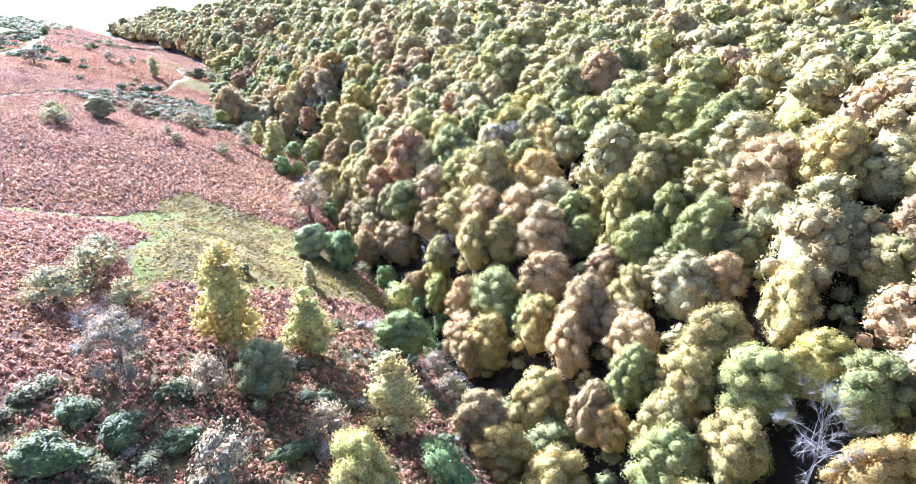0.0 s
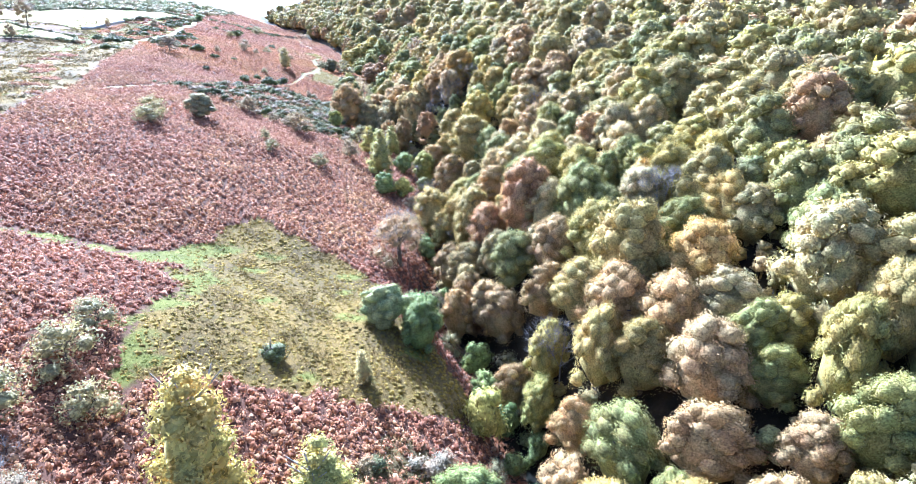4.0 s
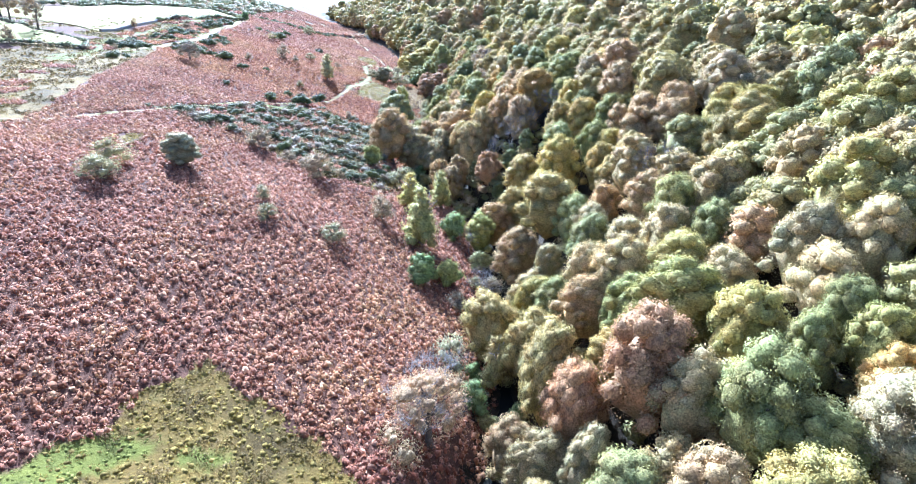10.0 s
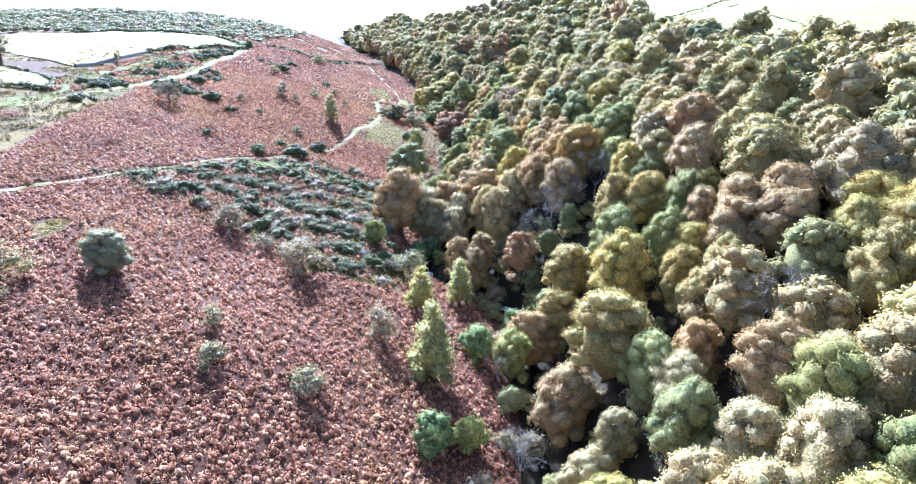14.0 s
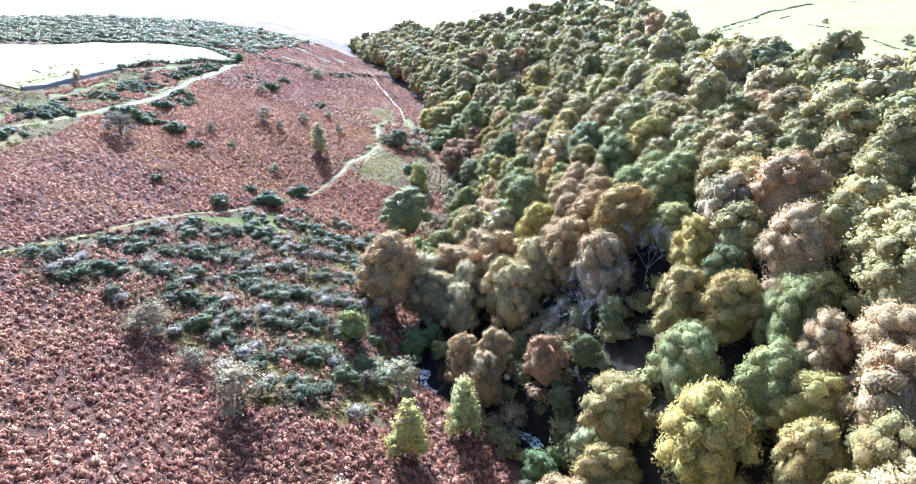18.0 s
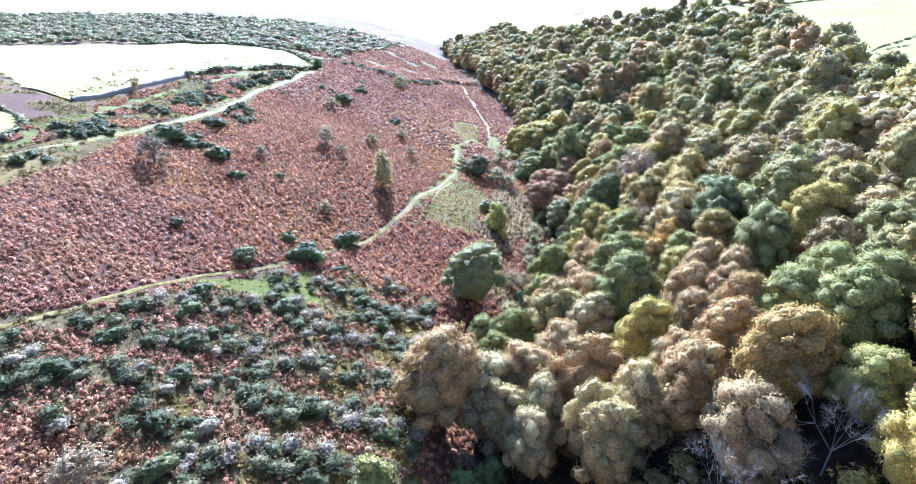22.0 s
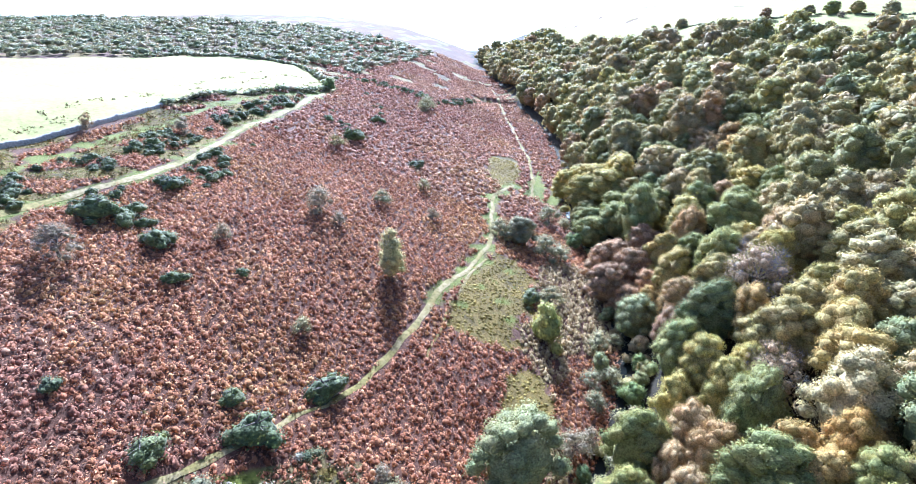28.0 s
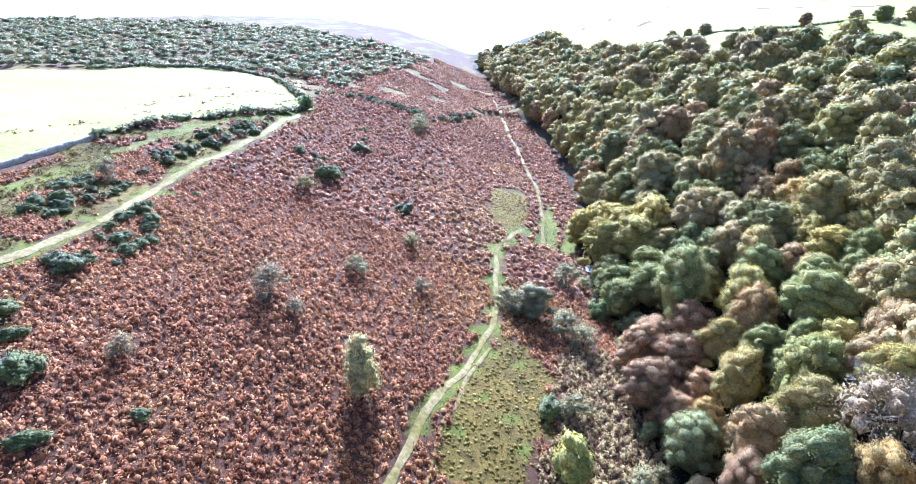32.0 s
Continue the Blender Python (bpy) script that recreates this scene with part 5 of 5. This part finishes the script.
def dry_wall(line, high, label):
    """A dry-stone wall: rough courses that wander and sag, with uneven coping."""
    pts = np.array(line, float)
    run = np.r_[0, np.cumsum(np.hypot(*np.diff(pts, axis=0).T))]
    k = np.arange(0, run[-1], 0.45)
    c = np.stack([np.interp(k, run, pts[:, 0]), np.interp(k, run, pts[:, 1])], 1)
    d = unit(np.gradient(c, axis=0))
    side = np.stack([d[:, 1], -d[:, 0]], 1)
    top = high * (1 + 0.12 * waves(k, k * 0, 7, 44)) + r.uniform(-0.1, 0.12, len(k))
    rows = []
    for off, lift in ((-0.42, -0.4), (-0.36, 0.5), (-0.28, 0.95), (0.0, 1.08), (0.28, 0.95), (0.36, 0.5), (0.42, -0.4)):
        uv = c + side * (off + r.uniform(-0.05, 0.05, (len(k), 1)))
        x, y = to_xy(uv[:, 0], uv[:, 1])
        rows.append(np.stack([x, y, land(uv[:, 0], uv[:, 1]) + np.where(lift < 0, lift, lift * top)], 1))
    n = len(k)
    i = (np.arange(6)[:, None] * n + np.arange(n - 1)).ravel()
    ob = new("stone_wall", mesh_from("stone_wall", np.concatenate(rows), np.stack([i, i + 1, i + n + 1, i + n], 1), STONE))
    return tagged(ob, label, "wall", kind="structure")


dry_wall(FIELD[0:4], 0.95, "grey dry-stone wall along the pasture's lower edge")

# ---- bracken, tussocks and gorse scrub ----
def mounds(name, spots, mat, label, r, count, high, wide, leaf, category, heart=0.0):
    """Low plants as domes of loose drooping leaf blades, some round a lumpy heart, joined."""
    n = len(spots) * count
    u, s, q = np.array(spots).T
    x, y = to_xy(u, s)
    base = np.stack([x, y, land(u, s) - 0.05], 1)
    c = np.repeat(base, count, 0)
    q0, q = q, np.repeat(q, count)[:, None]
    a, e = r.uniform(0, 6.283, (n, 1)), np.arcsin(r.uniform(0.05, 1, (n, 1)))
    nor = np.concatenate([np.cos(a) * np.cos(e), np.sin(a) * np.cos(e), np.sin(e)], 1)
    at = c + nor * q * (wide, wide, high) * r.uniform(0.7, 1.1, (n, 1))
    fall = np.concatenate([np.cos(a) * np.sin(e), np.sin(a) * np.sin(e), -np.cos(e)], 1)
    rib = unit(fall + 0.35 * nor + 0.6 * r.normal(size=(n, 3)))
    side = unit(np.cross(rib, nor + 0.4 * r.normal(size=(n, 3))))
    w = leaf * q * r.uniform(0.6, 1.4, (n, 1))
    v = np.stack([at - rib * w * 0.5 + side * w * 0.42, at - rib * w * 0.5 - side * w * 0.42, at + rib * w * 0.8], 1).reshape(-1, 3)
    f = np.arange(n * 3).reshape(-1, 3)
    own = unit(np.cross(rib, side))
    turned = np.sum(own * nor, 1) < 0
    own[turned] *= -1
    f[turned] = f[turned][:, ::-1]
    soft = np.repeat(unit(nor + 0.55 * own), 3, 0)
    if heart:
        m = len(spots)
        turn = r.uniform(0, 6.283, (m, 1)) + np.arange(6) * 1.0472
        shape = np.zeros((m, 13, 3))
        for k, (out, up) in enumerate(((1.12, 0.0), (0.72, 0.72))):
            d = out * wide * q0[:, None] * heart * r.uniform(0.5, 1.4, (m, 6))
            ring_ = slice(6 * k, 6 * k + 6)
            shape[:, ring_, 0], shape[:, ring_, 1] = np.cos(turn + k * 0.5) * d, np.sin(turn + k * 0.5) * d
            shape[:, ring_, 2] = up * high * heart * q0[:, None] * r.uniform(0.35, 1.3, (m, 6)) - 0.1 * (k == 0)
        shape[:, 12, :2] = r.uniform(-0.2, 0.2, (m, 2)) * wide * q0[:, None]
        shape[:, 12, 2] = high * heart * q0 * r.uniform(0.9, 1.15, m)
        i = np.arange(6)
        j = (i + 1) % 6
        faces = np.concatenate([np.stack([i, j, j + 6], 1), np.stack([i, j + 6, i + 6], 1), np.stack([i + 6, j + 6, i * 0 + 12], 1)])
        v, f = join((v, f), ((base[:, None] + shape).reshape(-1, 3), (np.arange(m)[:, None, None] * 13 + faces).reshape(-1, 3)))
        soft = np.concatenate([soft, unit(shape + (0, 0, 0.15)).reshape(-1, 3)])
    return tagged(new(name, mesh_from(name, v, f, mat, normals=soft)), label, category, kind="stuff")


def scatter(gap, ulo, uhi, slo, shi, allowed, size, r):
    """Spots on a shaken grid where they are allowed."""
    u, s = np.meshgrid(np.arange(ulo, uhi, gap), np.arange(slo, shi, gap))
    u, s = (u + r.uniform(-0.45, 0.45, u.shape) * gap).ravel(), (s + r.uniform(-0.45, 0.45, s.shape) * gap).ravel()
    ok = allowed(u, s)
    return np.stack([u[ok], s[ok], r.uniform(*size, ok.sum())], 1)


def bracken_ok(u, s):
    g, l, h, w = zones(u, s)
    d = u - stream_of(s)
    paths = np.minimum(np.minimum(near_line(u, s, FOOTPATH), near_line(u, s, FAR_PATH)) + 0.3, np.minimum(near_line(u, s, WEST_WAY), near_line(u, s, RIDGE_WAY) - 0.6) - 0.2)
    return (d < -1.3) & ~g & ~l & (~h | (RNG.uniform(size=u.shape) < np.where(waves(u, s, 11, 83) > np.where(s < 150, 0.4, -0.05), 0.15, 0.75))) & (paths > 1.0) & (u - line_of(s) > -110) & ~on_field(u, s)


r = np.random.RandomState(600)
PALE_PATCH = [(11, 312), (18, 316), (24, 312), (29, 303), (28, 292), (18, 286), (14, 262), (20, 258), (10, 285)]


def pale_ok(u, s):
    return bracken_ok(u, s) & inside(u + 1.5 * waves(u, s, 5, 13), s, PALE_PATCH)


mounds("bracken", scatter(0.9, 5, 32, 255, 320, pale_ok, (0.7, 1.4), r), PALE_BRACKEN, "bleached straw-coloured bracken by the stream", r, 24, 0.85, 0.54, 0.17, "bracken", 0.66)
slope = scatter(0.84, -80, 30, 40, 330, lambda u, s: bracken_ok(u, s) & ~inside(u + 1.5 * waves(u, s, 5, 13), s, PALE_PATCH), (0.7, 1.35), r)
warm = slope[:, 1] + 0.5 * slope[:, 0] + 9 * waves(slope[:, 0], slope[:, 1], 9, 17) + r.uniform(-6, 6, len(slope)) > 232
mounds("bracken", slope[~warm], BRACKEN, "dead red-brown bracken covering the hillside", r, 22, 0.72, 0.64, 0.155, "bracken", 0.56)
mounds("bracken", slope[warm], WARM_BRACKEN, "dead orange-brown bracken beside the footpath", r, 22, 0.72, 0.64, 0.155, "bracken", 0.56)
mounds("bracken", scatter(1.4, -110, 20, 330, 570, bracken_ok, (1.0, 1.7), r), BRACKEN, "dead bracken on the further slope", r, 16, 0.6, 0.7, 0.22, "bracken", 0.66)


def heather_ok(u, s):
    g, l, h, w = zones(u, s)
    return (h | (g & (u < -45) & (waves(u, s, 9, 95) > 0.2))) & ~l


mounds("heather", scatter(1.1, -95, 30, -20, 400, heather_ok, (0.5, 1.2), r), HEATHER, "low olive and brown heath plants", r, 13, 0.55, 0.55, 0.3, "heath")
GORSE_TINTS = np.array([(0.1, 0.108, 0.056), (0.16, 0.15, 0.085), (0.26, 0.215, 0.17)])
joined_wood("gorse_scrub", poisson(16000, -62, 30, 10, 255, heath_ok, (0.7, 1.8), r, 0.44)[:850], LOW_SCRUB, "low dark gorse scrub among rough grass", r, None, GORSE_TINTS, (0.44, 0.28, 0.28), 1.6, False)


def heather_or_grass(u, s):
    g, l, h, w = zones(u, s)
    return g & ~on_field(u, s) & (near_line(u, s, RIDGE_WAY) > 1.6)


def grass_ok(u, s):
    g, l, h, w = zones(u, s)
    return g & (~l | (RNG.uniform(size=u.shape) < 0.35)) & (waves(u, s, 5, 71) > -1.2) & (u > -70)


mounds("grass_tussocks", scatter(0.7, -70, 28, 60, 380, lambda u, s: grass_ok(u, s) & (u > -40), (0.5, 1.2), r), TUSSOCK, "yellowed rough grass tussocks", r, 18, 0.24, 0.58, 0.11, "grass", 0.6)
mounds("grass_tussocks", scatter(0.9, -92, -44, 270, 400, lambda u, s: heather_or_grass(u, s), (0.5, 1.1), r), SWARD, "yellow-green rough grass on the ridge", r, 18, 0.2, 0.62, 0.15, "grass")
mounds("grass_tussocks", scatter(2.0, -160, -58, 10, 330, lambda u, s: zones(u, s)[0] & ~on_field(u, s) & (u - line_of(s) < -84), (0.8, 1.6), r), RUSH, "tussocky grass on the hilltop", r, 18, 0.3, 0.8, 0.22, "grass")
mounds("rush_tussocks", scatter(1.0, -70, 28, 60, 330, lambda u, s: grass_ok(u, s) & (s < 200) & (waves(u, s, 10, 72) + 0.6 * waves(u, s, 3, 73) > 0.1), (0.5, 1.3), r), RUSH, "brown-green rush tussocks in the rough grass", r, 44, 0.5, 0.65, 0.12, "grass")



def lawn_ok(u, s):
    g, l, h, w = zones(u, s)
    return l & (u - stream_of(s) < -2) & (near_line(u, s, FOOTPATH) > 0.7) & (RNG.uniform(size=u.shape) < 0.8)


mounds("grass_sward", scatter(0.5, -66, 24, 74, 400, lawn_ok, (0.35, 0.8), r), SWARD, "short bright green grass along the paths", r, 14, 0.2, 0.6, 0.11, "grass", 0.6)
